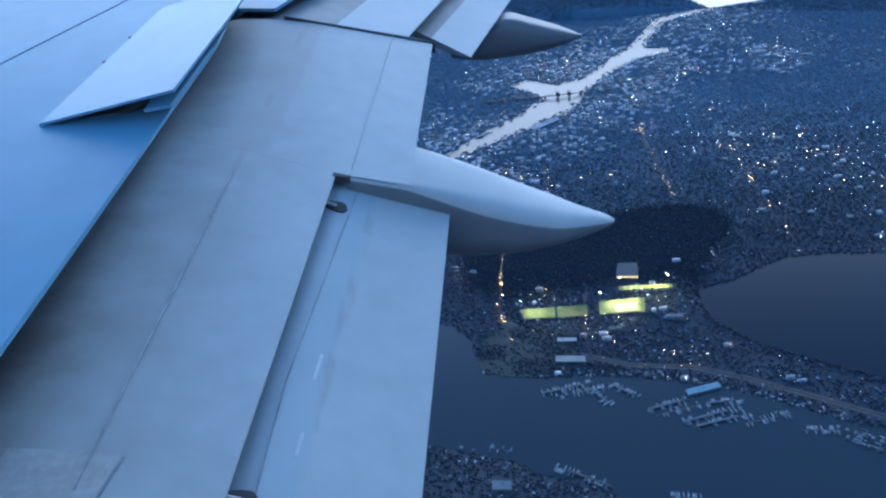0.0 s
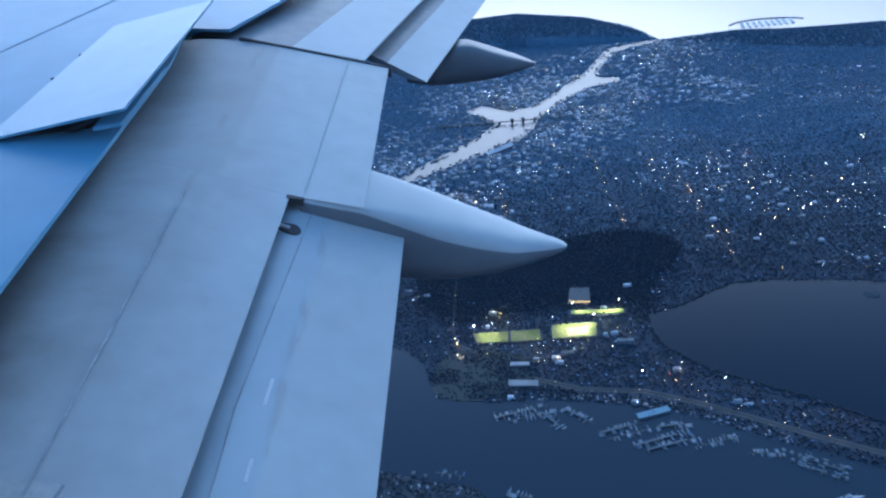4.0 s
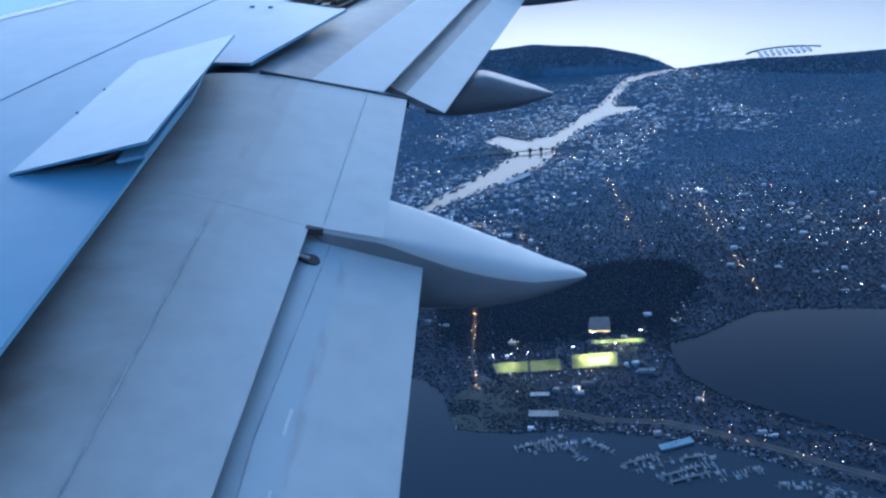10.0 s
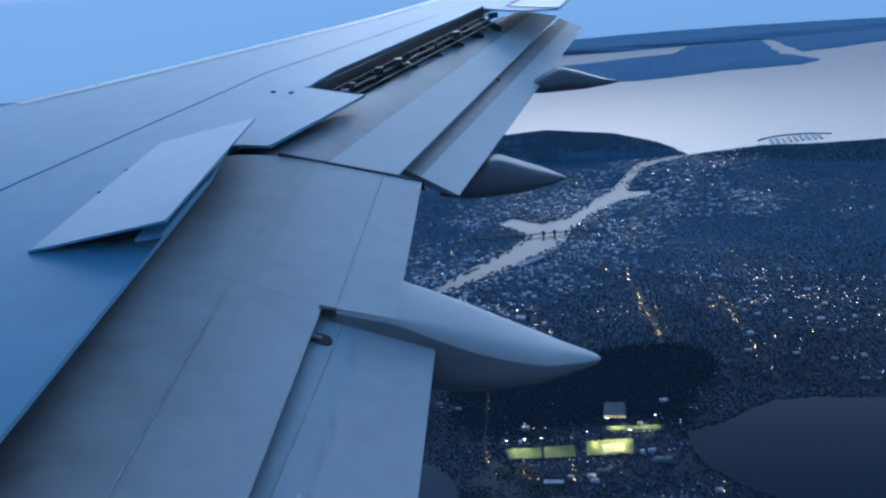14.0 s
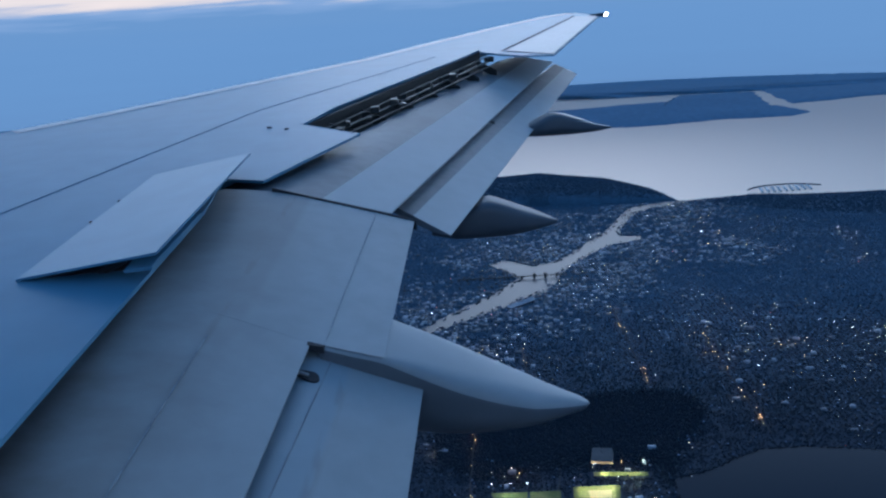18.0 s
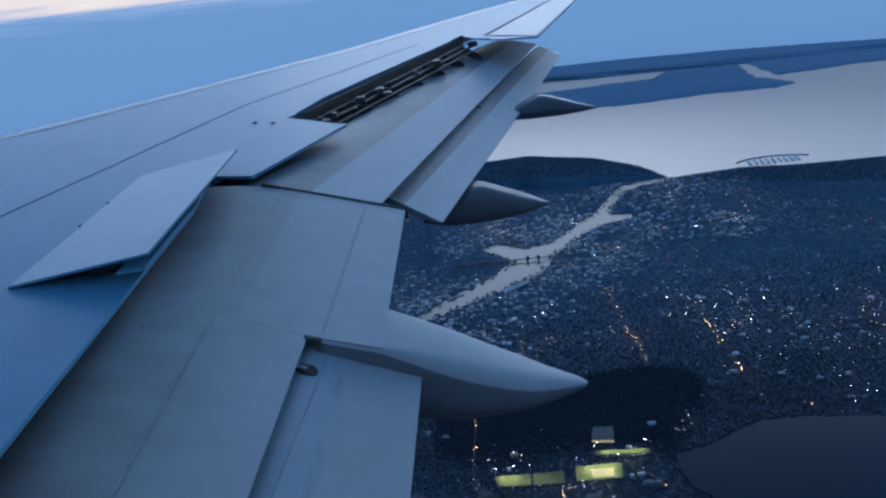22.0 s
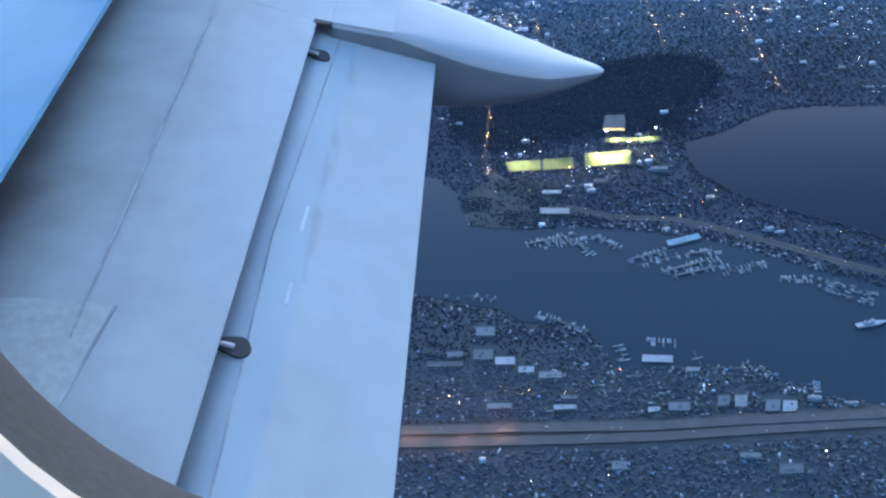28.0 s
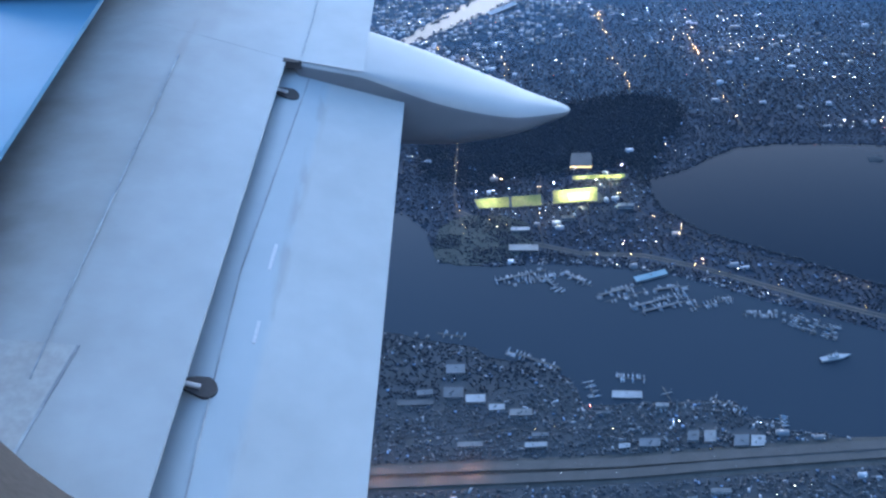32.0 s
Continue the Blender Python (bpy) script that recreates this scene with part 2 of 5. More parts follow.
M_FOREST = mat("park_ground", (0.036, 0.048, 0.058), 0.95, 0.0, (0.048, 0.058, 0.066), 0.03, 0.6, 0.5)
# woods and land over the water: their blue is haze put into the colour
M_HAZE_WOOD = mat("hazed_woods", (0.072, 0.110, 0.158), 0.95, 0.0, (0.078, 0.108, 0.145), 0.02, 0.6, 0.3, random_by="island", spread=(0.85, 1.12))
M_HAZE_SHORE = mat("hazed_shore_land", (0.17, 0.27, 0.39), 0.95, 0.0, (0.15, 0.235, 0.34), 0.004, 0.6, 0.05)
# house, roof and crown colours are blued with the same dusk haze
M_HOUSE = mat("house_walls", (0.046, 0.058, 0.078), 0.8, 0.0, None, 0.05, 0.5, random_by="island")
M_ROOF = mat("house_roofs", (0.032, 0.045, 0.068), 0.7, 0.0, (0.026, 0.035, 0.051), 0.05, 0.8, random_by="island", spread=(0.55, 7.5), skew=9.0)
# roofs and crowns further off: distance haze painted into the base colour
M_HAZE_ROOF = mat("far_house_roofs", (0.150, 0.210, 0.285), 0.7, 0.0, (0.118, 0.168, 0.23), 0.05, 0.8, random_by="island", spread=(0.6, 2.6), skew=4.0)
M_HAZE_TREE = mat("hazed_tree_crowns", (0.118, 0.186, 0.268), 0.9, 0.0, (0.126, 0.180, 0.245), 0.02, 0.7, 0.5, random_by="island", spread=(0.8, 1.2))
M_TREE = mat("tree_crowns", (0.018, 0.028, 0.045), 0.9, 0.0, (0.023, 0.030, 0.042), 0.03, 0.7, 0.8, random_by="island", spread=(0.8, 1.15))
# nearest crowns: a paler copy, brightened by haze put into the colour
M_BUSH = mat("bank_leaves_hazed", (0.080, 0.094, 0.114), 0.9, 0.0, (0.096, 0.100, 0.104), 0.03, 0.7, 0.8, random_by="island")
M_WHITE = mat("pale_roof_sheet", (0.21, 0.225, 0.24), 0.5, 0.0, (0.13, 0.14, 0.15), 0.15, 0.7, 1.5, random_by="object", spread=(0.5, 1.5))
M_GREYROOF = mat("grey_roof_felt", (0.125, 0.138, 0.158), 0.8, 0.0, (0.09, 0.10, 0.11), 0.15, 0.7, 1.5, random_by="object")
M_CLAD = mat("building_wall", (0.26, 0.26, 0.27), 0.7, 0.0, None, 0.2, 0.4, random_by="object")
M_PANE = mat("window_pane", (0.04, 0.05, 0.06), 0.1, 0.0, None, 0.5, 0.3)
M_ASPH = mat("asphalt", (0.034, 0.038, 0.046), 0.85, 0.0, (0.045, 0.046, 0.05), 0.05, 0.7, 1.0)
M_VERGE = mat("dry_verge", (0.100, 0.094, 0.088), 0.95, 0.0, (0.05, 0.051, 0.050), 0.06, 0.8, 0.6)
M_CONC = mat("motorway_concrete", (0.082, 0.079, 0.078), 0.8, 0.0, (0.056, 0.055, 0.055), 0.06, 0.7, 1.2)
M_DOCK = mat("dock_timber", (0.14, 0.13, 0.12), 0.8, 0.0, None, 0.3, 0.5)
M_HULL = mat("boat_hull", (0.24, 0.265, 0.30), 0.4, 0.0, None, 0.6, 0.3, random_by="object", spread=(0.25, 1.6))
M_CABIN = mat("boat_cabin", (0.28, 0.305, 0.34), 0.4, 0.0, None, 0.6, 0.3, random_by="object", spread=(0.25, 1.6))
M_BLUE = mat("blue_tarpaulin", (0.08, 0.17, 0.27), 0.6, 0.0, None, 0.4, 0.4)
M_TURF = mat("sports_turf", (0.12, 0.14, 0.035), 0.9, 0.0, (0.21, 0.19, 0.07), 0.05, 0.9, 0.5, tones=(0.7, 1.2))
M_CLAY = mat("infield_clay", (0.34, 0.27, 0.15), 0.9, 0.0, (0.28, 0.24, 0.14), 0.1, 0.5, 0.8)
M_GRASS = mat("park_lawn", (0.036, 0.047, 0.047), 0.9, 0.0, (0.056, 0.062, 0.058), 0.05, 0.7, 0.8)
M_LAMPW = glow("white_lamp", (0.95, 0.94, 0.92), 12.0)
M_LAMPY = glow("warm_window_lamp", (1.0, 0.70, 0.38), 14.0)
M_LAMPO = glow("sodium_lamp", (1.0, 0.42, 0.12), 18.0)
M_HEAD = glow("headlight_lamp", (1.0, 0.94, 0.84), 4.0)
M_LAMPR = glow("red_lamp", (1.0, 0.12, 0.06), 9.0)
M_TIPL = glow("wingtip_lamp", (1.0, 0.80, 0.55), 40.0)
M_LIT = glow("lit_wall", (1.0, 0.62, 0.22), 0.35)
M_POLE = mat("galvanised_steel", (0.30, 0.31, 0.32), 0.5, 0.7, None, 1.0, 0.3)
M_BOATROW = mat("white_boat_rows", (0.86, 0.86, 0.86), 0.5, 0.0, None, 0.3, 0.3)
M_CYAN = mat("faded_cyan_sheet", (0.12, 0.24, 0.31), 0.6, 0.0, (0.18, 0.28, 0.33), 0.3, 0.7)
M_SHIP = mat("ship_white", (0.36, 0.38, 0.41), 0.5, 0.0, None, 0.4, 0.3)


# ---- builders ----
def mesh_of(name, verts, faces, material, smooth=False):
    me = bpy.data.meshes.new(name)
    me.from_pydata([tuple(v) for v in verts], [], [tuple(f) for f in faces])
    me.materials.append(material)
    if smooth:
        for p in me.polygons:
            p.use_smooth = True
    me.update()
    return me


def part(name, bm, material, parent, label="", smooth=False):
    """One mesh object under a thing, from a bmesh or a ready mesh."""
    if isinstance(bm, bmesh.types.BMesh):
        bmesh.ops.recalc_face_normals(bm, faces=bm.faces)
        me = bpy.data.meshes.new(name)
        bm.to_mesh(me)
        bm.free()
        me.materials.append(material)
    else:
        me = bm
    if smooth:
        for p in me.polygons:
            p.use_smooth = True
    ob = new(name, me)
    ob.parent = parent
    return tagged(ob, label)


def thing(name, at, label, category, group="", kind=""):
    ob = new(name)
    ob.matrix_basis = at if isinstance(at, Matrix) else Matrix.Translation(at)
    return tagged(ob, label, category, group, kind)


def prism(points, thick, bevel=0.0):
    """A slab: the points give its upper face, thick is how far it goes down."""
    bm = bmesh.new()
    top = [bm.verts.new(p) for p in points]
    low = [bm.verts.new((p[0], p[1], p[2] - thick)) for p in points]
    bm.faces.new(top)
    bm.faces.new(low[::-1])
    for i in range(len(top)):
        j = (i + 1) % len(top)
        bm.faces.new((top[i], low[i], low[j], top[j]))
    bmesh.ops.recalc_face_normals(bm, faces=bm.faces)
    if bevel:
        bmesh.ops.bevel(bm, geom=[e for e in bm.edges], offset=bevel, segments=2, affect="EDGES", clamp_overlap=True)
    return bm


def loft(sections, closed=True, caps=True):
    bm = bmesh.new()
    rings = [[bm.verts.new(p) for p in s] for s in sections]
    k = len(rings[0])
    for a, b in zip(rings, rings[1:]):
        for i in range(k if closed else k - 1):
            j = (i + 1) % k
            bm.faces.new((a[i], a[j], b[j], b[i]))
    if caps and closed:
        bm.faces.new(rings[0])
        bm.faces.new(rings[-1][::-1])
    return bm


def box(x0, y0, z0, x1, y1, z1, bevel=0.0):
    return prism([(x0, y0, z1), (x1, y0, z1), (x1, y1, z1), (x0, y1, z1)], z1 - z0, bevel)


def tube(a, b, r, sides=8, r2=None):
    a, b = Vector(a), Vector(b)
    q = (b - a).to_track_quat("Z", "Y")
    rings = []
    for c, rr in ((a, r), (b, r if r2 is None else r2)):
        rings.append([c + q @ Vector((rr * math.cos(u), rr * math.sin(u), 0)) for u in (2 * math.pi * i / sides for i in range(sides))])
    return loft(rings)


def strip(a, b, width, lift, normal):
    """A thin seam from a to b lying on a surface."""
    a, b, n = Vector(a), Vector(b), Vector(normal).normalized()
    s = (b - a).cross(n).normalized() * width / 2
    up = n * lift
    return prism([a - s + up, b - s + up, b + s + up, a + s + up], 0.004)


# ---- the aircraft wing; its own coordinates start at the eye ----
wing = thing("airliner_wing", (0, 0, EYE_Z), "pale grey airliner wing with flaps lowered and one spoiler raised", "aircraft wing")
N_W, N_F, N_A = (0, -0.09, 1), (0.30, -0.16, 1), (0.42, -0.1754, 1)


def wz(x, y, lift=0.0):
    return (x, y, -2.2 + 0.09 * y + lift)


def fz(x, y, lift=0.0):
    return (x, y, -3.255 + 0.16 * y - 0.30 * x + lift)


def az(x, y, lift=0.0):
    return (x, y, -3.539 + 0.1754 * y - 0.42 * x + lift)


def oz(x, y, lift=0.0):
    return (x, y, -3.692 + 0.1951 * y - 0.40 * x + lift)


LEAD = [(-13.0, 4.2), (-5.76, 11.25), (-4.85, 12.08), (-2.32, 14.71), (-1.06, 16.01), (0.44, 18.05), (1.94, 19.97), (3.25, 21.51), (3.96, 22.0), (4.25, 21.91)]
TRAIL = [(4.71, 20.85), (4.59, 20.78), (2.47, 14.89), (1.86, 15.04), (1.57, 15.33), (1.20, 15.83), (1.19, 16.17), (0.67, 15.06), (0.10, 13.99), (-0.66, 12.53), (-1.24, 11.42), (-1.58, 10.39),
         (-0.79, 9.66), (-1.65, 7.87), (-2.09, 8.05), (-2.04, 6.97), (-2.10, 5.74), (-2.20, 3.60), (-2.36, 0.55)]
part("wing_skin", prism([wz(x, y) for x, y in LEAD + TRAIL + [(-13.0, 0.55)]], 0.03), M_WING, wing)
# rounded nose along the leading edge
nose = []
for i, (x, y) in enumerate(LEAD):
    k = 0.16 - 0.011 * i
    nose.append([(x - 0.75 * k * (1 - math.cos(u)) * 0 - 0.9 * k * math.sin(u), y + 0.7 * k * math.sin(u), -2.2 + 0.09 * y - 2.2 * k * (1 - math.cos(u)) / 2 + 0.002) for u in (math.pi * j / 8 for j in range(9))])
part("leading_edge", loft(nose, closed=False), M_EDGE, wing, "bare metal leading edge", True)
# pale strip draws the bright highlight that runs along the edge
for (x0, y0), (x1, y1) in zip(LEAD[1:-1], LEAD[2:-1]):
    part("leading_edge_band", prism([wz(x0, y0, 0.006), wz(x1, y1, 0.006), wz(x1 + 0.16, y1 - 0.16, 0.006), wz(x0 + 0.16, y0 - 0.16, 0.006)], 0.004), M_EDGE, wing, "pale metal strip drawing the leading edge highlight")
# deep body under the skin, ahead of the flap bay
deep = [(-13, 4.1, 0.7), (-5.8, 11.1, 0.55), (0.3, 17.8, 0.3), (3.9, 21.8, 0.10)]
back = [(-4.2, 0.6, 0.8), (-3.2, 7.0, 0.55), (0.2, 15.0, 0.3), (4.3, 20.9, 0.08)]
bm = bmesh.new()
for row_a, row_b in ((deep, back),):
    tops, lows = [], []
    for (x0, y0, d0), (x1, y1, d1) in zip(row_a, row_b):
        tops.append([bm.verts.new(wz(x0 + (x1 - x0) * s, y0 + (y1 - y0) * s, -0.034)) for s in (0, 0.33, 0.66, 1)])
        lows.append([bm.verts.new(wz(x0 + (x1 - x0) * s, y0 + (y1 - y0) * s, -0.034 - d * k)) for s, k, d in ((0, 0.25, d0), (0.33, 1, d0), (0.66, 0.95, d1), (1, 0.7, d1))])
    for i in range(3):
        for j in range(3):
            bm.faces.new((tops[i][j], tops[i][j + 1], tops[i + 1][j + 1], tops[i + 1][j]))
            bm.faces.new((lows[i][j], lows[i + 1][j], lows[i + 1][j + 1], lows[i][j + 1]))
        bm.faces.new((tops[i][0], tops[i + 1][0], lows[i + 1][0], lows[i][0]))
        bm.faces.new((tops[i][3], lows[i][3], lows[i + 1][3], tops[i + 1][3]))
    bm.faces.new((*tops[0], *lows[0][::-1]))
    bm.faces.new((*tops[3][::-1], *lows[3]))
part("wing_box", bm, M_WING, wing)
# seams on the upper skin
for a, b, w in (((-3.95, 7.6), (-2.32, 11.6), 0.025), ((-5.6, 3.5), (-3.95, 7.6), 0.025), ((-2.32, 11.6), (0.3, 15.6), 0.018), ((-1.62, 10.45), (-0.86, 9.70), 0.012)):
    part("skin_seam", strip(wz(*a), wz(*b), w * 0.55, 0.004, N_W), M_SEAMW, wing)
for x, y in ((-3.0, 6.9), (-2.95, 7.5), (-2.0, 10.3), (-1.75, 10.15)):
    part("skin_fitting", box(x - 0.03, y - 0.015, -2.2 + 0.09 * y, x + 0.03, y + 0.015, -2.185 + 0.09 * y, 0.004), M_GAP, wing)
# raised spoiler
spoiler = part("spoiler", prism([(-3.08, 5.63, -1.67), (-2.88, 8.33, -1.43), (-1.80, 8.11, -1.24), (-1.94, 5.37, -1.47)], 0.02, 0.002), M_WING, wing, "raised spoiler panel")
part("hinge_line", tube((-3.08, 5.63, -1.685), (-2.88, 8.33, -1.445), 0.012), M_WING, spoiler)
part("actuator", tube((-2.6, 5.75, -1.75), (-2.25, 5.62, -1.57), 0.03), M_GAP, spoiler)
part("actuator", tube((-2.5, 7.4, -1.60), (-2.15, 7.35, -1.45), 0.03), M_GAP, spoiler)
# flat dark sheet on the skin draws the shade under the raised spoiler
part("spoiler_cove_shade", prism([wz(-2.95, 5.68, 0.006), wz(-2.80, 8.2, 0.006), wz(-2.12, 8.04, 0.006), wz(-2.13, 5.72, 0.006)], 0.01), M_GAP, wing)
part("spoiler_stub", prism([wz(-2.20, 5.40, 0.12), wz(-2.20, 6.62, 0.12), wz(-1.95, 6.60, 0.12), wz(-2.01, 5.43, 0.12)], 0.025, 0.005), M_WING, wing, "short fixed panel beside the raised spoiler")
# added panel closes the gap here, coloured like the shade under the wing
part("cove", prism([(-3.2, 6.5, -2.06), (-2.6, 10.5, -1.70), (-1.2, 10.9, -1.68), (-0.95, 9.4, -1.86), (-1.4, 7.75, -2.02), (-1.8, 6.8, -2.10)], 0.03), M_DULL_SHADE, wing, "added cove panel ahead of the flap, shade in its colour")
# flap bay beyond the retracted spoilers
bay = part("flap_bay", prism([(-1.6, 10.4, -1.62), (1.25, 16.2, -1.25), (1.9, 17.3, -1.55), (2.8, 16.7, -1.75), (2.1, 15.5, -1.5), (1.2, 14.3, -1.52), (-0.5, 10.2, -1.78)], 0.04), M_CAVITY, wing, "open dark flap bay with pipes")
for i in range(7):
    s = (i + 0.5) / 7
    x, y = -1.5 + 2.8 * s, 10.5 + 5.5 * s
    part("rib", prism([(x, y, -1.37 + 0.5 * s), (x + 0.36, y - 0.16, -1.50 + 0.42 * s), (x + 0.36, y - 0.12, -1.50 + 0.42 * s), (x, y + 0.04, -1.37 + 0.5 * s)], 0.15), M_CAVITY, bay)
part("rear_spar", prism([wz(-1.6, 10.4, -0.04), wz(1.2, 16.15, -0.04), wz(1.16, 16.19, -0.04), wz(-1.64, 10.44, -0.04)], 0.4), M_CAVITY, bay)
for o, z, r in ((0.22, -0.16, 0.022), (0.36, -0.2, 0.014), (0.12, -0.1, 0.012)):
    part("pipe", tube((-1.45 + o, 10.4, -1.26 + z), (1.2 + o, 15.9, -0.78 + z), r), M_PIPE, bay)
random.seed(5)
for i in range(15):
    s = random.random()
    x, y, z = -1.4 + 2.6 * s + random.uniform(0.1, 0.4), 10.4 + 5.5 * s, -1.42 + 0.5 * s
    k = random.uniform(0.02, 0.06)
    part("bracket", box(x - k, y - k * 2, z, x + k, y + k * 2, z + random.uniform(0.03, 0.1), 0.005), random.choice((M_PIPE, M_CAVITY, M_CAVITY)), bay)
# aileron
ail = part("aileron", prism([wz(1.66, 15.71, 0.012), wz(4.05, 21.0, 0.012), wz(4.57, 20.76, 0.012), wz(2.46, 14.92, 0.012)], 0.03, 0.004), M_AIL, wing, "darker grey aileron")
part("hinge_gap", strip(wz(1.60, 15.72), wz(4.03, 21.08), 0.05, 0.014, N_W), M_GAP, ail)
# inboard main flap and the flap section beyond it: noses dip under the fixed wing
def slab(name, front0, back0, front1, back1, plane, depth, reach, power, thick, label, dark=0.0, count=28, paint=None, bend=None):
    """A flap surface between two ends; its nose dips by depth, over the given share of the chord. dark: share in duller
    paint with shade put into it.
    """
    sections = []
    for end, ((x0, y0), (x1, y1)) in enumerate(((front0, back0), (front1, back1))):
        top, low = [], []
        for i in range(count + 1):
            q = i / count
            dip = -depth * max(0.0, 1 - q / reach) ** power
            x, y = x0 + (x1 - x0) * q, y0 + (y1 - y0) * q
            if bend and not end:
                y = bend(x)
            top.append(plane(x, y, dip))
            lip = 0.1 if bend and not end else 1.0
            low.append(plane(x, y, dip - (0.012 + thick * math.sin(math.pi * min(1.0, 0.06 + q * 0.97)) ** 0.6) * lip))
        sections.append(top + low[::-1])
    many = [[tuple(Vector(a).lerp(Vector(b), k / 6)) for a, b in zip(*sections)] for k in range(7)]
    ob = part(name, loft(many), paint or M_FLAP, wing, label)
    bm = bmesh.new()
    bm.from_mesh(ob.data)
    for f in bm.faces:
        f.smooth = True
    for e in bm.edges:
        e.smooth = e.calc_face_angle(0.0) < 0.5
    bm.to_mesh(ob.data)
    bm.free()
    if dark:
        ob.data.materials.append(M_DULL_SHADE)
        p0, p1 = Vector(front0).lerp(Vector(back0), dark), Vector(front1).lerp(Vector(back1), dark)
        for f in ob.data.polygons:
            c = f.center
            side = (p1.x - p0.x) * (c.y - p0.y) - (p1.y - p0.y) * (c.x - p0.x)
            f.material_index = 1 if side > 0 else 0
    return ob


def on_flap(x, y, lift=0.0):
    """The inboard flap's upper face, nose and all."""
    k = (y - 0.60) / 4.92
    front, rear = -2.55 + 0.05 * k, -1.41 + 0.50 * k - 0.02 * k
    return fz(x, y, lift - 0.20 * max(0.0, 1 - (x - front) / (rear - front) / 0.72) ** 2.2)


flap = slab("inboard_flap", (-2.55, 0.60), (-1.41, 0.60), (-2.50, 5.52), (-0.91, 5.17), fz, 0.20, 0.72, 2.2, 0.10, "lowered inboard flap with soot and painted shade at its front", 0.0, paint=M_SOOT_SHADE)
for i in range(26):
    x0, x1, y0, y1 = -1.57 - 0.009 * i, -1.57 - 0.009 * (i + 1), 5.02 - 0.098 * i, 5.02 - 0.098 * (i + 1)
    part("flap_seam", strip(on_flap(x0, y0), on_flap(x1, y1), (0.011, 0.008, 0.012, 0.006)[i % 4] * (1.0 if i < 17 else 0.7), 0.008, N_F), M_SEAM, flap)
bm = bmesh.new()
sheet_v = [[bm.verts.new(on_flap(-2.16 + 0.50 * i / 8 - 0.03 * j, 2.69 - 0.14 * j - 0.004 * i, 0.004)) for i in range(9)] for j in range(5)]
for j in range(4):
    for i in range(8):
        bm.faces.new((sheet_v[j][i], sheet_v[j + 1][i], sheet_v[j + 1][i + 1], sheet_v[j][i + 1]))
part("worn_patch", bm, M_WORN, flap, "worn abrasion patch")
part("patch_edge", strip(on_flap(-1.655, 2.66), on_flap(-1.775, 2.10), 0.012, 0.006, N_F), M_SEAM, flap)
mid = slab("middle_flap", (-2.50, 5.53), (-0.40, 5.18), (-2.30, 7.72), (-0.17, 7.68), lambda x, y, k=0.0: fz(x, y, k + 0.0006), 0.20, 0.545, 2.2, 0.045, "middle flap section, dull front with soot and painted shade", 0.0, paint=M_SOOT_SHADE, bend=lambda x: 5.5215 - 0.22 * (x + 2.5) if x < -0.91 else 5.1715 - 0.012 * (x + 0.91))
part("flap_seam", strip(fz(-0.54, 7.70), fz(-0.81, 5.24), 0.007, 0.006, N_F), M_FAINT, mid)
part("edge_seal", strip(fz(-1.50, 7.66, -0.02), fz(-1.58, 7.40, -0.04), 0.03, 0.01, N_F), M_SEAM, mid)


aft = slab("aft_flap", (-1.04, 5.32), (-0.14, 5.22), (-1.48, 0.60), (-0.61, 0.60), az, 0.08, 0.22, 1.6, 0.08, "slotted aft flap with scuffed paint", 0.0, paint=M_AFTP)
for a, b, w in (((-0.76, 5.28), (-1.06, 3.31), 0.007), ((-1.06, 3.31), (-1.20, 1.6), 0.006)):
    part("flap_seam", strip(az(*a), az(*b), w, 0.004, N_A), M_SEAM, aft)
for x0, y0, x1, y1, w in ((-0.90, 3.55, -0.925, 3.36, 0.016), (-0.95, 3.01, -0.965, 2.87, 0.016)):
    part("bare_scuff", strip(az(x0, y0), az(x1, y1), w, 0.004, N_A), M_BARE, aft, "pale bare scuff")
for (x, y), k in (((-0.93, 4.92), 1.0), ((-1.19, 2.58), 1.0)):
    rim = [(-0.11, 0.025), (-0.04, 0.032), (0.01, 0.048)] + [(0.045 + 0.052 * math.cos(radians(u)), 0.056 * math.sin(radians(u))) for u in range(75, -120, -15)] + [(-0.01, -0.038), (-0.05, -0.022), (-0.11, -0.02)]
    hook = part("hinge_cutout", prism([az(x + u, y + v, 0.012) for u, v in rim], 0.02), M_GAP, aft, "dark flap hinge cut-out")
    part("hinge_arm", tube(az(x - 0.12, y, 0.02), az(x + 0.03, y - 0.01, 0.02), 0.012), M_EDGE, hook)
part("notch", prism([fz(-0.925, 5.180, 0.004), fz(-0.81, 5.172, 0.004), fz(-0.82, 5.145, 0.004), fz(-0.93, 5.135, 0.004)], 0.05), M_GAP, aft, "dark notch at the flap's end")
part("end_gap", prism([az(-0.98, 5.42, -0.02), az(-0.55, 5.44, -0.02), az(-0.10, 5.30, -0.02), az(-0.10, 5.24, -0.02), az(-0.55, 5.36, -0.02), az(-0.98, 5.34, -0.02)], 0.1), M_GAP, aft)
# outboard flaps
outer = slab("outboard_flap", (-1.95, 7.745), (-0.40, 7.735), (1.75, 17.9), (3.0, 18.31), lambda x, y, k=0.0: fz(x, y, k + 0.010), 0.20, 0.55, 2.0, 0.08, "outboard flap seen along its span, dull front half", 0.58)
part("end_shadow_gap", prism([fz(-1.55, 7.735, 0.012), fz(-0.80, 7.725, 0.012), fz(-0.15, 7.705, 0.012), fz(-0.15, 7.69, 0.012), fz(-0.80, 7.705, 0.012), fz(-1.55, 7.72, 0.012)], 0.1), M_GAP, outer)
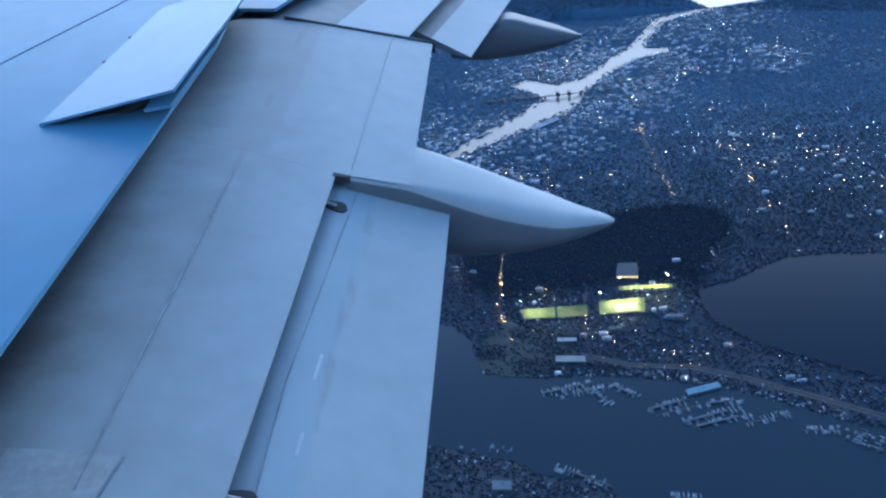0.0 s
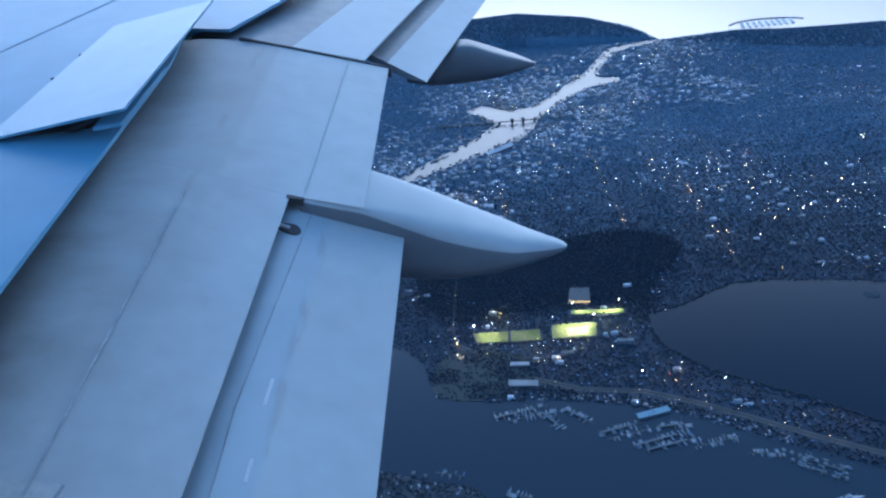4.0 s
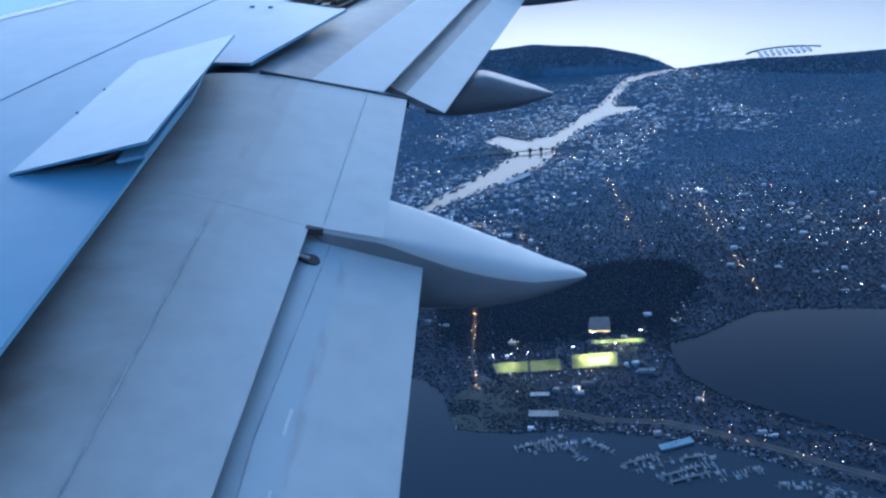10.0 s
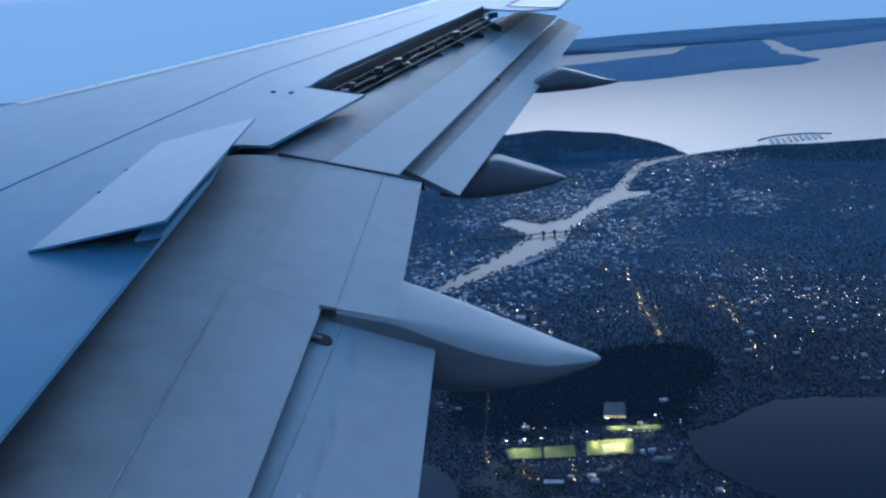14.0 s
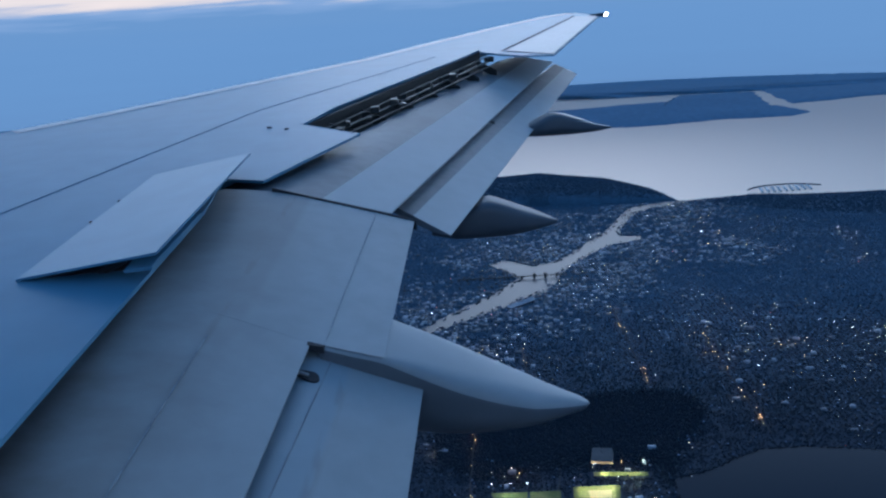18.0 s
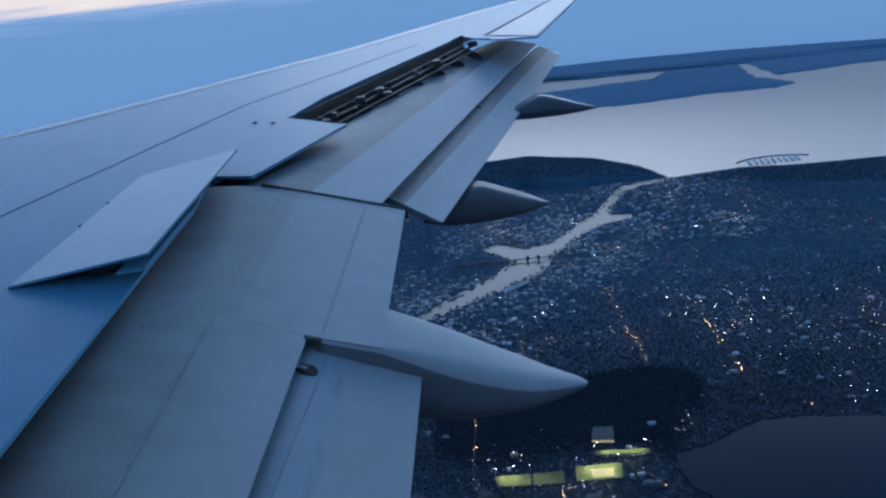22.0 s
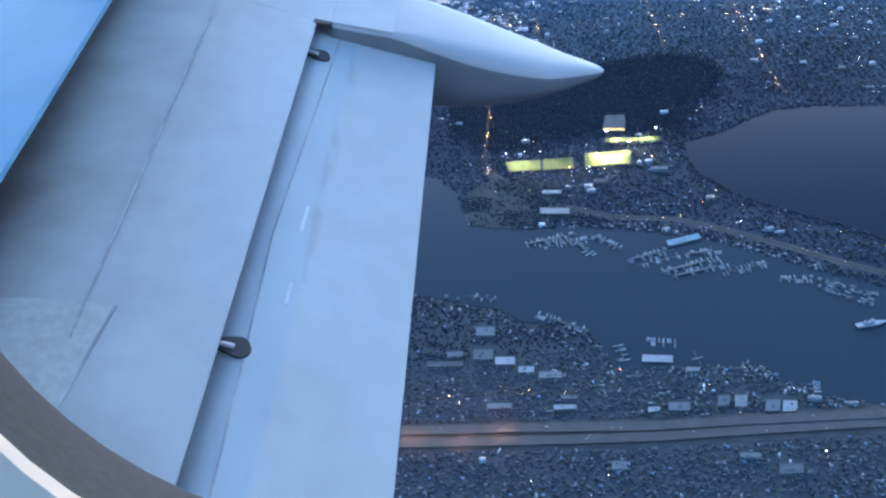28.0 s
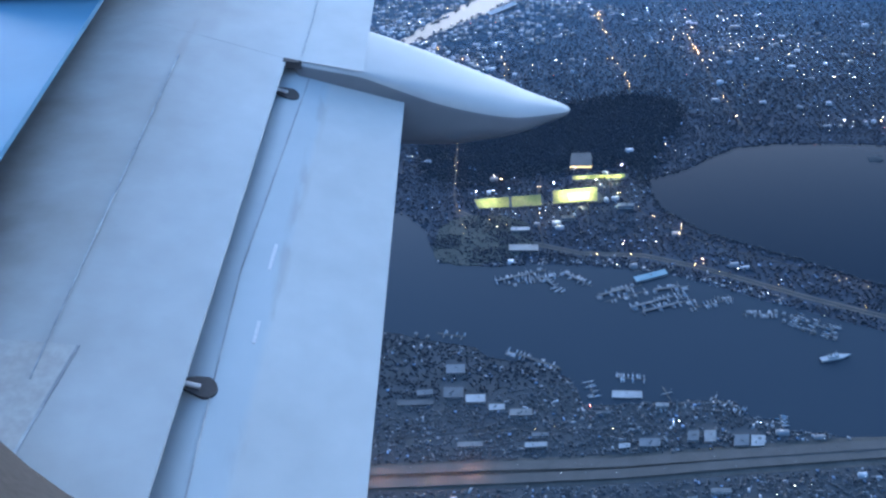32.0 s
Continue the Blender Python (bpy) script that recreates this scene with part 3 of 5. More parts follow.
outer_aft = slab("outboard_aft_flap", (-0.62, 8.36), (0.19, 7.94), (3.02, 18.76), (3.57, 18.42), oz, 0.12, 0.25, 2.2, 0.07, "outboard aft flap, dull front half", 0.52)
part("hinge_cutout", prism([oz(-0.5, 8.5, 0.01), oz(-0.34, 8.5, 0.01), oz(-0.34, 8.4, 0.01), oz(-0.5, 8.4, 0.01)], 0.02), M_GAP, outer_aft)
part("hinge_cutout", prism([oz(0.95, 12.5, 0.01), oz(1.1, 12.5, 0.01), oz(1.1, 12.4, 0.01), oz(0.95, 12.4, 0.01)], 0.02), M_GAP, outer_aft)


def fairing(y, ends, width, label, paint, lean=0.0):
    """A canoe-shaped flap track fairing with a flat shoulder. ends: x, top and bottom heights along it; lean: how far the top leans with the wing, up to its tail."""
    sections, first, last = [], ends[0][0], ends[-1][0]
    shares = 1 - (1 - np.linspace(0, 1, 34)) ** 1.3
    given = np.array(ends)
    rows = np.stack([first + shares * (last - first)] + [np.interp(first + shares * (last - first), given[:, 0], given[:, k]) for k in (1, 2)], 1)
    for i in range(2):
        rows[2:-1, 1:] = (rows[1:-2, 1:] + 2 * rows[2:-1, 1:] + rows[3:, 1:]) / 4
    for share, (x, top, low) in zip(shares, rows):
        c, h = (top + low) / 2, max((top - low) / 2, 0.006)
        w = min(width * math.sqrt(max(0.0, 1 - max(0.0, (share - 0.4) / 0.6) ** 2.2)), h * 1.6) + 0.004
        slope = lean * min(1.0, 2.0 * (1 - share))
        ring = []
        for j in range(40):
            u = 2 * math.pi * j / 40
            cu, su = math.cos(u), math.sin(u)
            k = (0.12 + 0.7 * min(1.0, max(0.0, (x - first - 0.5) / 1.4)) if lean else 0.45) if su > 0 else 1.0
            out = w * math.copysign(abs(cu) ** k, cu)
            ring.append((x, y + out, c + h * math.copysign(abs(su) ** k, su) + out * slope * (0.5 + 0.5 * su)))
        sections.append(ring)
    ob = part("flap_track_fairing", loft(sections), paint, wing, label, True)
    # facets below the shoulder take the darker copy: side shade as colour
    ob.data.materials.append(M_FAIR_SIDE_SHADE if paint is M_FAIR else M_FAIR_FAR_SHADE)
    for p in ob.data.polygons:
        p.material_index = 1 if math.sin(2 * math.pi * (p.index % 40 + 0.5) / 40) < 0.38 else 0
    return ob


# the nearest one carries the flap's own skin on as its top
F1 = [(-0.93, -2.115, -2.30), (-0.88, -2.124, -2.62), (-0.75, -2.163, -2.80), (-0.59, -2.211, -2.93), (-0.46, -2.250, -2.97), (-0.36, -2.281, -3.00), (-0.14, -2.372, -3.05), (0.154, -2.505, -3.08), (0.49, -2.660, -3.07), (0.806, -2.80, -3.03), (0.98, -2.868, -3.0), (1.06, -2.90, -2.985), (1.10, -2.922, -2.968), (1.115, -2.938, -2.952)]
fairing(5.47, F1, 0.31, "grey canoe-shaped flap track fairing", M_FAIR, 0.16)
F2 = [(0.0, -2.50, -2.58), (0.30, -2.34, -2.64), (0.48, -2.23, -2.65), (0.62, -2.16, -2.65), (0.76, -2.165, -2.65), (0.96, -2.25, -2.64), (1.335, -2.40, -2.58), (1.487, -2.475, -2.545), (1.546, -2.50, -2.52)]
fairing(9.3, F2, 0.26, "dark-sided flap track fairing further out", M_FAIR_FAR_SHADE)
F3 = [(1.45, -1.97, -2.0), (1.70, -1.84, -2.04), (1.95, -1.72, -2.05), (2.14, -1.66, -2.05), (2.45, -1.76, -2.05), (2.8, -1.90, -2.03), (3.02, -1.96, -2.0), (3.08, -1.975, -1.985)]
fairing(13.0, F3, 0.24, "small far flap track fairing", M_FAIR_FAR_SHADE)
# the near side of the fuselage, open at the back
XS = [-16, -13, -10, -7, -4, -2, -0.42, 0.42, 2, 4, 7, 10, 13, 16, 20]
ANG = [-80, -70, -60, -50, -40, -30, -20, -9, 9, 20, 30, 40, 50, 60, 70, 80]
bm = bmesh.new()
grid = [[bm.verts.new((x, -2.3 + 2.6 * math.cos(radians(a)), -0.3 + 2.6 * math.sin(radians(a)))) for a in ANG] for x in XS]
for i in range(len(XS) - 1):
    for j in range(len(ANG) - 1):
        if not (XS[i] == -0.42 and ANG[j] == -9):
            bm.faces.new((grid[i][j], grid[i + 1][j], grid[i + 1][j + 1], grid[i][j + 1]))
part("fuselage_side", bm, M_BODY, wing, "white painted fuselage side", True)
# tip lamp
lamp = part("tip_lamp_mount", tube((4.45, 21.1, -0.33), (4.78, 20.8, -0.30), 0.05), M_GAP, wing)
bm = bmesh.new()
bmesh.ops.create_icosphere(bm, subdivisions=2, radius=0.035)
bmesh.ops.translate(bm, verts=bm.verts, vec=(4.80, 20.80, -0.30))
part("tip_lamp_bulb", bm, M_TIPL, lamp, "bright warm-white lamp")

# ---- the cabin window: reveal and wall lining, just round the eye ----
window = thing("window_1", (0, 0, EYE_Z), "white cabin wall lining with a grey window reveal", "window", kind="structure")
W_AX = (pose(0, 0, 0, 51.23, 6.25, -1.82)).to_3x3()


def wpt(u, v, d):
    return W_AX @ Vector((u * d, v * d, -d))


def opening(grow):
    pts = []
    for i in range(17):
        u = math.pi + math.pi / 2 * i / 16
        pts.append((-0.017 + (0.643 + grow) * math.cos(u), 0.136 + (0.530 + grow) * math.sin(u)))
    for i in range(1, 17):
        u = 1.5 * math.pi + math.pi / 2 * i / 16
        pts.append((0.30 + (0.70 + grow) * math.cos(u), 0.136 + (0.530 + grow) * math.sin(u)))
    return pts + [(1.0 + grow, 0.85), (0.75 + grow, 1.08 + grow), (-0.75 - grow, 1.08 + grow), (-1.0 - grow, 0.85)]


rings = [[wpt(a, b, 0.30) for a, b in opening(-0.004)], [wpt(a, b, 0.262) for a, b in opening(0.012)], [wpt(a, b, 0.236) for a, b in opening(0.05)], [wpt(a, b, 0.226) for a, b in opening(0.068)]]
part("window_reveal", loft(rings, caps=False), M_TRIM, window, "grey rubber window reveal", True)
rings = [[wpt(a, b, 0.226) for a, b in opening(0.068)], [wpt(a, b, 0.222) for a, b in opening(0.085)], [wpt(a, b, 0.222) for a, b in opening(0.45)], [wpt(a, b, 0.25) for a, b in opening(0.45)]]
part("wall_lining", loft(rings, caps=False), M_WALL, window, "white moulded cabin wall lining")

# ---- the ground: one sheet of land to the horizon, waters laid on it ----
SHORE = [(-4900, 2600), (-600, 2380), (60, 2250), (200, 2235), (338, 2256), (518, 2118), (590, 1980), (604, 1864), (613, 1857), (707, 1866), (795, 1877), (893, 1845), (1022, 1826), (1113, 1822), (1700, 1790), (4900, 1700)]
CANAL_L = [(612, 1864), (507, 1844), (471, 1821), (415, 1720), (378, 1648), (351, 1610), (310, 1557), (262, 1490), (222, 1453), (188, 1444), (138, 1488), (103, 1468), (130, 1418), (151, 1372), (109, 1311), (76, 1276), (34, 1232), (-5, 1190), (-37, 1150), (-90, 1110)]
CANAL_R = [(-80, 1092), (-28, 1121), (12, 1157), (60, 1195), (110, 1229), (152, 1265), (197, 1298), (220, 1344), (243, 1400), (277, 1441), (324, 1503), (371, 1542), (427, 1555), (438, 1587), (401, 1599), (406, 1644), (444, 1720), (478, 1779), (513, 1806), (608, 1842)]
ROUND_LAKE = [(228, 706), (271, 717), (310, 738), (341, 751), (383, 750), (474, 730), (560, 690), (590, 610), (560, 530), (470, 480), (390, 490), (332, 543), (302, 566), (258, 601), (229, 645), (224, 676)]
UNION = [(-120, 740), (-83, 716), (-33, 690), (-14, 661), (-9, 628), (-4, 602), (49, 587), (82, 585), (133, 574), (181, 559), (221, 538), (257, 512), (294, 486), (330, 462), (430, 400), (430, 340), (272, 350), (259, 356), (234, 361), (232, 371), (215, 377), (209, 394), (177, 399), (153, 402), (118, 403), (96, 407), (92, 431), (80, 452), (28, 469), (20, 482), (-15, 496), (-62, 516), (-130, 540)]
ISLAND = [(300, 3200), (460, 3150), (623, 3092), (938, 3071), (1204, 3112), (1438, 3072), (1550, 3150), (1539, 3333), (1502, 3399), (1643, 3942), (1300, 3998), (1173, 3761), (913, 3757), (644, 3704), (300, 3700)]
PARK = [(-12, 850), (40, 866), (100, 880), (160, 894), (215, 906), (268, 902), (305, 880), (312, 845), (290, 806), (262, 780), (246, 748), (230, 709), (228, 676), (220, 735), (166, 748), (110, 740), (30, 728), (-14, 778)]
WORKS = [(-8, 630), (-1, 655), (15, 672), (40, 676), (70, 668), (92, 650), (90, 608), (61, 594), (29, 593), (-3, 603)]
BLUFF = [(-500, 2360), (60, 2240), (200, 2228), (338, 2246), (510, 2110), (580, 1975), (592, 1882), (520, 1870), (430, 1880), (300, 1900), (-100, 1950), (-500, 2000)]
NORTH = [(614, 1847), (707, 1856), (795, 1868), (893, 1836), (1022, 1817), (1113, 1812), (1700, 1780), (1700, 1500), (1100, 1560), (830, 1690), (680, 1790)]


def jagged(points, amount, seed, step=12.0):
    """A drawn outline made uneven like a real bank."""
    rnd = random.Random(seed)
    made = []
    for (x0, y0), (x1, y1) in zip(points, points[1:] + points[:1]):
        n = max(1, min(40, int(math.hypot(x1 - x0, y1 - y0) / step)))
        for i in range(n):
            s = i / n
            made.append((x0 + (x1 - x0) * s + (rnd.uniform(-amount, amount) if i else 0), y0 + (y1 - y0) * s + (rnd.uniform(-amount, amount) if i else 0)))
    return made


def sheet(name, points, z, material, label, category, thick=0.25):
    ob = new(name, bpy.data.meshes.new(name))
    bm = prism([(x, y, z) for x, y in points], thick)
    bmesh.ops.triangulate(bm, faces=bm.faces)
    bm.to_mesh(ob.data)
    bm.free()
    ob.data.materials.append(material)
    return tagged(ob, label, category, kind="structure")


sheet("ground", [(-4950, -4950), (4950, -4950), (4950, 4950), (-4950, 4950)], 0.0, M_LAND, "dark city ground reaching the horizon", "ground", 5)
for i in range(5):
    sheet("ground_district_%d" % (i + 1), jagged([(-600, 800 + 95 * i), (0, 830 + 95 * i), (150, 790 + 95 * i), (300, 840 + 95 * i), (600, 780 + 95 * i), (1000, 820 + 95 * i), (2200, 780 + 95 * i), (2200, 1790), (1113, 1822), (-100, 1950), (-600, 1950)], 8, 40 + i, 40), 0.02 + 0.015 * i, M_HAZE_LANDS[i], "city district ground with distance haze in its colour", "ground", 0.01)
sheet("ground_near_bank", jagged([(-600, 250), (900, 250), (900, 400), (430, 420), (100, 480), (-130, 560), (-600, 600)], 4, 46, 40), 0.03, M_BANK, "dry grey ground beside the motorway", "ground", 0.02)
sheet("water_sound", jagged(SHORE + [(4900, 4900), (-4900, 4900)], 6, 1, 30), 0.30, M_SEA, "pale calm sea sound, evening sky tone put into its colour", "water")
sheet("water_canal", jagged(CANAL_L + CANAL_R, 2.5, 2), 0.30, M_CANAL, "pale ship canal winding to the sound", "water")
sheet("water_round_lake", jagged(ROUND_LAKE, 2, 3), 0.30, M_LAKE, "dark still round lake", "water")
sheet("water_union_lake", jagged(UNION, 1.5, 4), 0.30, M_UNION, "dark blue lake lined with marinas", "water")
sheet("park_ground", jagged(PARK, 5, 5, 14), 0.12, M_FOREST, "dark wooded park floor", "ground", 0.1)
sheet("shore_park", jagged(WORKS, 3.2, 6, 7), 0.55, M_GRASS, "dim grassy park on a promontory", "ground", 0.5)


DOME = ((1.0, 0.0), (0.97, 0.3), (0.92, 0.5), (0.84, 0.7), (0.72, 0.86), (0.55, 0.96), (0.25, 1.0))


def hill(name, points, peak, material, label, seed):
    """Land rising from its shore to a low wooded top."""
    cx, cy = sum(p[0] for p in points) / len(points), sum(p[1] for p in points) / len(points)
    rim = jagged(points, 10, seed, 35)
    verts, faces, k = [], [], len(rim)
    rnd = random.Random(seed)
    for s, z in DOME:
        for x, y in rim:
            verts.append((cx + (x - cx) * s, cy + (y - cy) * s, z * peak * rnd.uniform(0.94, 1.06) + 0.1))
    for r in range(len(DOME) - 1):
        for i in range(k):
            j = (i + 1) % k
            faces.append((r * k + i, r * k + j, (r + 1) * k + j, (r + 1) * k + i))
    faces.append(tuple((len(DOME) - 1) * k + i for i in range(k)))
    return tagged(new(name, mesh_of(name, verts, faces, material, True)), label, "land", kind="structure")


hill("island_land", ISLAND, 14, M_HAZE_SHORE, "long dark wooded island across the sound", 11)
hill("far_land", [(-4800, 4150), (-500, 4250), (550, 4250), (1000, 4060), (1300, 4050), (1700, 3960), (4800, 3700), (4800, 4880), (-4800, 4880)], 20, M_HAZE_SHORE, "distant wooded land, blue haze put into its colour", 12)
hill("point_land", [(1600, 3420), (1990, 3500), (2500, 3450), (2600, 3900), (1700, 4000)], 12, M_HAZE_SHORE, "distant low point of land", 13)
hill("bluff_land", BLUFF, 26, M_HAZE_LANDS[4], "wooded bluff beside the canal mouth", 14)
hill("north_bluff_land", NORTH, 3, M_HAZE_LANDS[4], "long wooded shore bluff", 15)

hill("lake_islet_land", [(462, 694), (472, 690), (480, 696), (476, 704), (466, 704)], 1.2, M_FOREST, "small wooded islet in the round lake", 16)
# far haze: a plain backdrop behind everything
bd = bpy.data.materials.new("distant_haze")
bd.use_nodes = True
n, l = bd.node_tree.nodes, bd.node_tree.links
n.remove(n["Principled BSDF"])
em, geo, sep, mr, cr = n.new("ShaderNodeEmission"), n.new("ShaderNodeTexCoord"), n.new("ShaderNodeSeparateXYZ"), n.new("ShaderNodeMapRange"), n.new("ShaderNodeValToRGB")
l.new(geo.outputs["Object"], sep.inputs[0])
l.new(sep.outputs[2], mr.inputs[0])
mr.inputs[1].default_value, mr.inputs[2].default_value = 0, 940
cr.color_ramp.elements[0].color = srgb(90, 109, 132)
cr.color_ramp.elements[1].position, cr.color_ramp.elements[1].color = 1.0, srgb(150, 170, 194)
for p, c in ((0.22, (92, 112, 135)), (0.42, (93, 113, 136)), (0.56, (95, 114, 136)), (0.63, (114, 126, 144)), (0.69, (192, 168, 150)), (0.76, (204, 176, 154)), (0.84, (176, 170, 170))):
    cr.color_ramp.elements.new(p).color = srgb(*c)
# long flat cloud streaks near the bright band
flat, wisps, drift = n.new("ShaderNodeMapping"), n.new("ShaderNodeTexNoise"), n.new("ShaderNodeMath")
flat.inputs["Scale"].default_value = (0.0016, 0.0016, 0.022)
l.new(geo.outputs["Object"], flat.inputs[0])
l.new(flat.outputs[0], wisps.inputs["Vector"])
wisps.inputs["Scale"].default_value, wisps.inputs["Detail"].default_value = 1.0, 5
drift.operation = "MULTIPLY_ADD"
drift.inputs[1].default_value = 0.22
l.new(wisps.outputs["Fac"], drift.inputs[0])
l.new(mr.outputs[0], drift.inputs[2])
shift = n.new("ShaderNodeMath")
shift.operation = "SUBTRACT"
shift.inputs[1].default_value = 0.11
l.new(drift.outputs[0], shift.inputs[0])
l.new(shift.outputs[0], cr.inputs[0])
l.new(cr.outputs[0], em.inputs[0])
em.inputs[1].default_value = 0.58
l.new(em.outputs[0], n["Material Output"].inputs[0])
verts, faces = [], []
for i in range(65):
    u = math.pi * (-0.05 + 1.1 * i / 64)
    verts += [(4900 * math.cos(u), 4900 * math.sin(u), -10), (4900 * math.cos(u), 4900 * math.sin(u), 800)]
    if i:
        faces.append((2 * i - 2, 2 * i, 2 * i + 1, 2 * i - 1))
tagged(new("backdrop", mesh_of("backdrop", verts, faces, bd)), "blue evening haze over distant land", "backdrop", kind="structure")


# ---- roads ----
def ribbon(name, points, width, z, material, label, category="road"):
    pts = [Vector(p) for p in points]
    side = []
    for i, p in enumerate(pts):
        d = (pts[min(i + 1, len(pts) - 1)] - pts[max(i - 1, 0)]).normalized()
        side.append(Vector((-d.y, d.x)) * width / 2)
    return sheet(name, [p + s for p, s in zip(pts, side)] + [p - s for p, s in zip(pts[::-1], side[::-1])], z, material, label, category, 0.12)


STREETS = {
    "field": [(34, 830), (20, 715), (26, 640)],
    "market": [(282, 1190), (270, 1010), (264, 912)],
    "east": [(384, 1060), (370, 900), (364, 780)],
    "south": [(118, 1062), (113, 890)],
    "shore": [(20, 690), (70, 640), (90, 618), (133, 594), (190, 580), (230, 557), (268, 530), (305, 502), (342, 477), (430, 420)],
    "works": [(100, 612), (103, 676), (118, 735)],
    "ridge": [(150, 1020), (283, 1008), (404, 988), (517, 1011), (614, 998), (900, 960)],
    "upper": [(330, 1420), (459, 1402), (647, 1352), (800, 1334), (1100, 1300)],
    "hill": [(462, 1236), (455, 1056)],
    "lake": [(190, 690), (212, 640), (250, 590), (300, 552), (340, 525), (400, 470), (480, 455)],
    "lower": [(-90, 395), (40, 392), (120, 372)],
}
for key, pts in STREETS.items():
    ribbon("road_" + key, pts, 6.5 if key == "shore" else 1.7, 0.10, M_VERGE if key == "shore" else M_ASPH, "dark asphalt street with lamps along it")
ribbon("road_shore_avenue", STREETS["shore"], 2.2, 0.16, M_ASPH, "pale avenue along the lake shore")
ribbon("road_verge", [(-400, 385), (-69, 361), (20, 353), (110, 345), (189, 341.5), (270, 337.5), (420, 329), (700, 315)], 25, 0.25, M_VERGE, "dry grassy motorway verge")
ribbon("road_motorway", [(-400, 392), (-69, 366), (20, 358), (110, 349), (189, 345.5), (270, 341), (420, 332), (700, 318)], 7.6, 2.2, M_CONC, "pale concrete motorway carriageway")
ribbon("road_motorway_return", [(-400, 378), (-69, 355), (20, 347), (110, 340), (189, 337.5), (270, 334), (420, 325), (700, 311)], 7.6, 1.7, M_CONC, "pale concrete motorway carriageway")


# ---- city: homes and trees in mass ----
def inside(px, py, poly):
    hit = np.zeros(len(px), bool)
    for (x0, y0), (x1, y1) in zip(poly, poly[1:] + poly[:1]):
        c = (y0 > py) != (y1 > py)
        hit ^= c & (px < (x1 - x0) * (py - y0) / ((y1 - y0) or 1e-9) + x0)
    return hit


def near_line(px, py, pts, r):
    hit = np.zeros(len(px), bool)
    for (x0, y0), (x1, y1) in zip(pts, pts[1:]):
        dx, dy = x1 - x0, y1 - y0
        s = np.clip(((px - x0) * dx + (py - y0) * dy) / (dx * dx + dy * dy), 0, 1)
        hit |= (px - x0 - s * dx) ** 2 + (py - y0 - s * dy) ** 2 < r * r
    return hit


def stamp(name, verts, faces, at, scale, turn, material, label, category, smooth=False):
    """Many small copies of one shape joined into one mesh of stuff."""
    v, n = np.array(verts, float), len(at)
    c, s = np.cos(turn)[:, None], np.sin(turn)[:, None]
    x, y, z = v[None, :, 0] * scale[:, None, 0], v[None, :, 1] * scale[:, None, 1], v[None, :, 2] * scale[:, None, 2]
    out = np.stack([x * c - y * s + at[:, None, 0], x * s + y * c + at[:, None, 1], z + at[:, None, 2]], -1).reshape(-1, 3)
    k = len(faces[0])
    f = (np.array(faces)[None] + (np.arange(n) * len(v))[:, None, None]).reshape(-1, k)
    me = bpy.data.meshes.new(name)
    me.vertices.add(len(out))
    me.vertices.foreach_set("co", out.ravel())
    me.loops.add(f.size)
    me.loops.foreach_set("vertex_index", f.ravel().astype(np.int32))
    me.polygons.add(len(f))
    me.polygons.foreach_set("loop_start", (np.arange(len(f)) * k).astype(np.int32))
    if smooth:
        me.polygons.foreach_set("use_smooth", np.ones(len(f), bool))
    me.update(calc_edges=True)
    me.materials.append(material)
    return tagged(new(name, me), label, category, kind="stuff")


rng = np.random.default_rng(7)
WATERS = [CANAL_L + CANAL_R, ROUND_LAKE, UNION]
GRID = radians(-4)
gx, gy = [], []
for bx in np.arange(-600, 1700, 15.0):
    for by in np.arange(255, 1960, 36.0):
        for row in (4.0, 11.0):
            for k in range(12):
                gx.append(bx + row + rng.uniform(-0.8, 0.8))
                gy.append(by + 3 + k * 2.6 + rng.uniform(-0.6, 0.6))
gx, gy = np.array(gx), np.array(gy)
hx, hy = gx * math.cos(GRID) - gy * math.sin(GRID) - 60, gx * math.sin(GRID) + gy * math.cos(GRID)
# the street grid wanders and shifts from district to district
wx, wy = 14 * np.sin(hy / 170 + 0.6) + 9 * np.sin(hx / 95 + hy / 260), 12 * np.sin(hx / 140) + 7 * np.sin(hy / 80 + hx / 210)
hx, hy = hx + wx + rng.normal(0, 0.7, len(hx)), hy + wy + rng.normal(0, 0.7, len(hx))


NEAR = [[(119, 410), (141, 406), (144, 417), (122, 421)], [(103, 395), (114, 394), (115, 397), (104, 399)], [(149, 395), (158, 394), (160, 399), (150, 401)], [(-11, 429), (4, 427), (6, 444), (-10, 446)],
        [(6, 421), (21, 419), (22, 431), (7, 433)], [(23, 411), (35, 410), (36, 419), (24, 421)], [(38, 403), (55, 401), (56, 411), (40, 413)], [(-7, 454), (8, 452), (9, 467), (-6, 469)],
        [(-4, 379), (14, 377), (15, 384), (-4, 386)], [(45, 371), (61, 370), (62, 376), (46, 378)], [(52, 381), (64, 380), (65, 385), (52, 387)], [(112, 361), (120, 361), (122, 367), (114, 368)],
        [(162, 361), (170, 360), (175, 374), (167, 374)]]
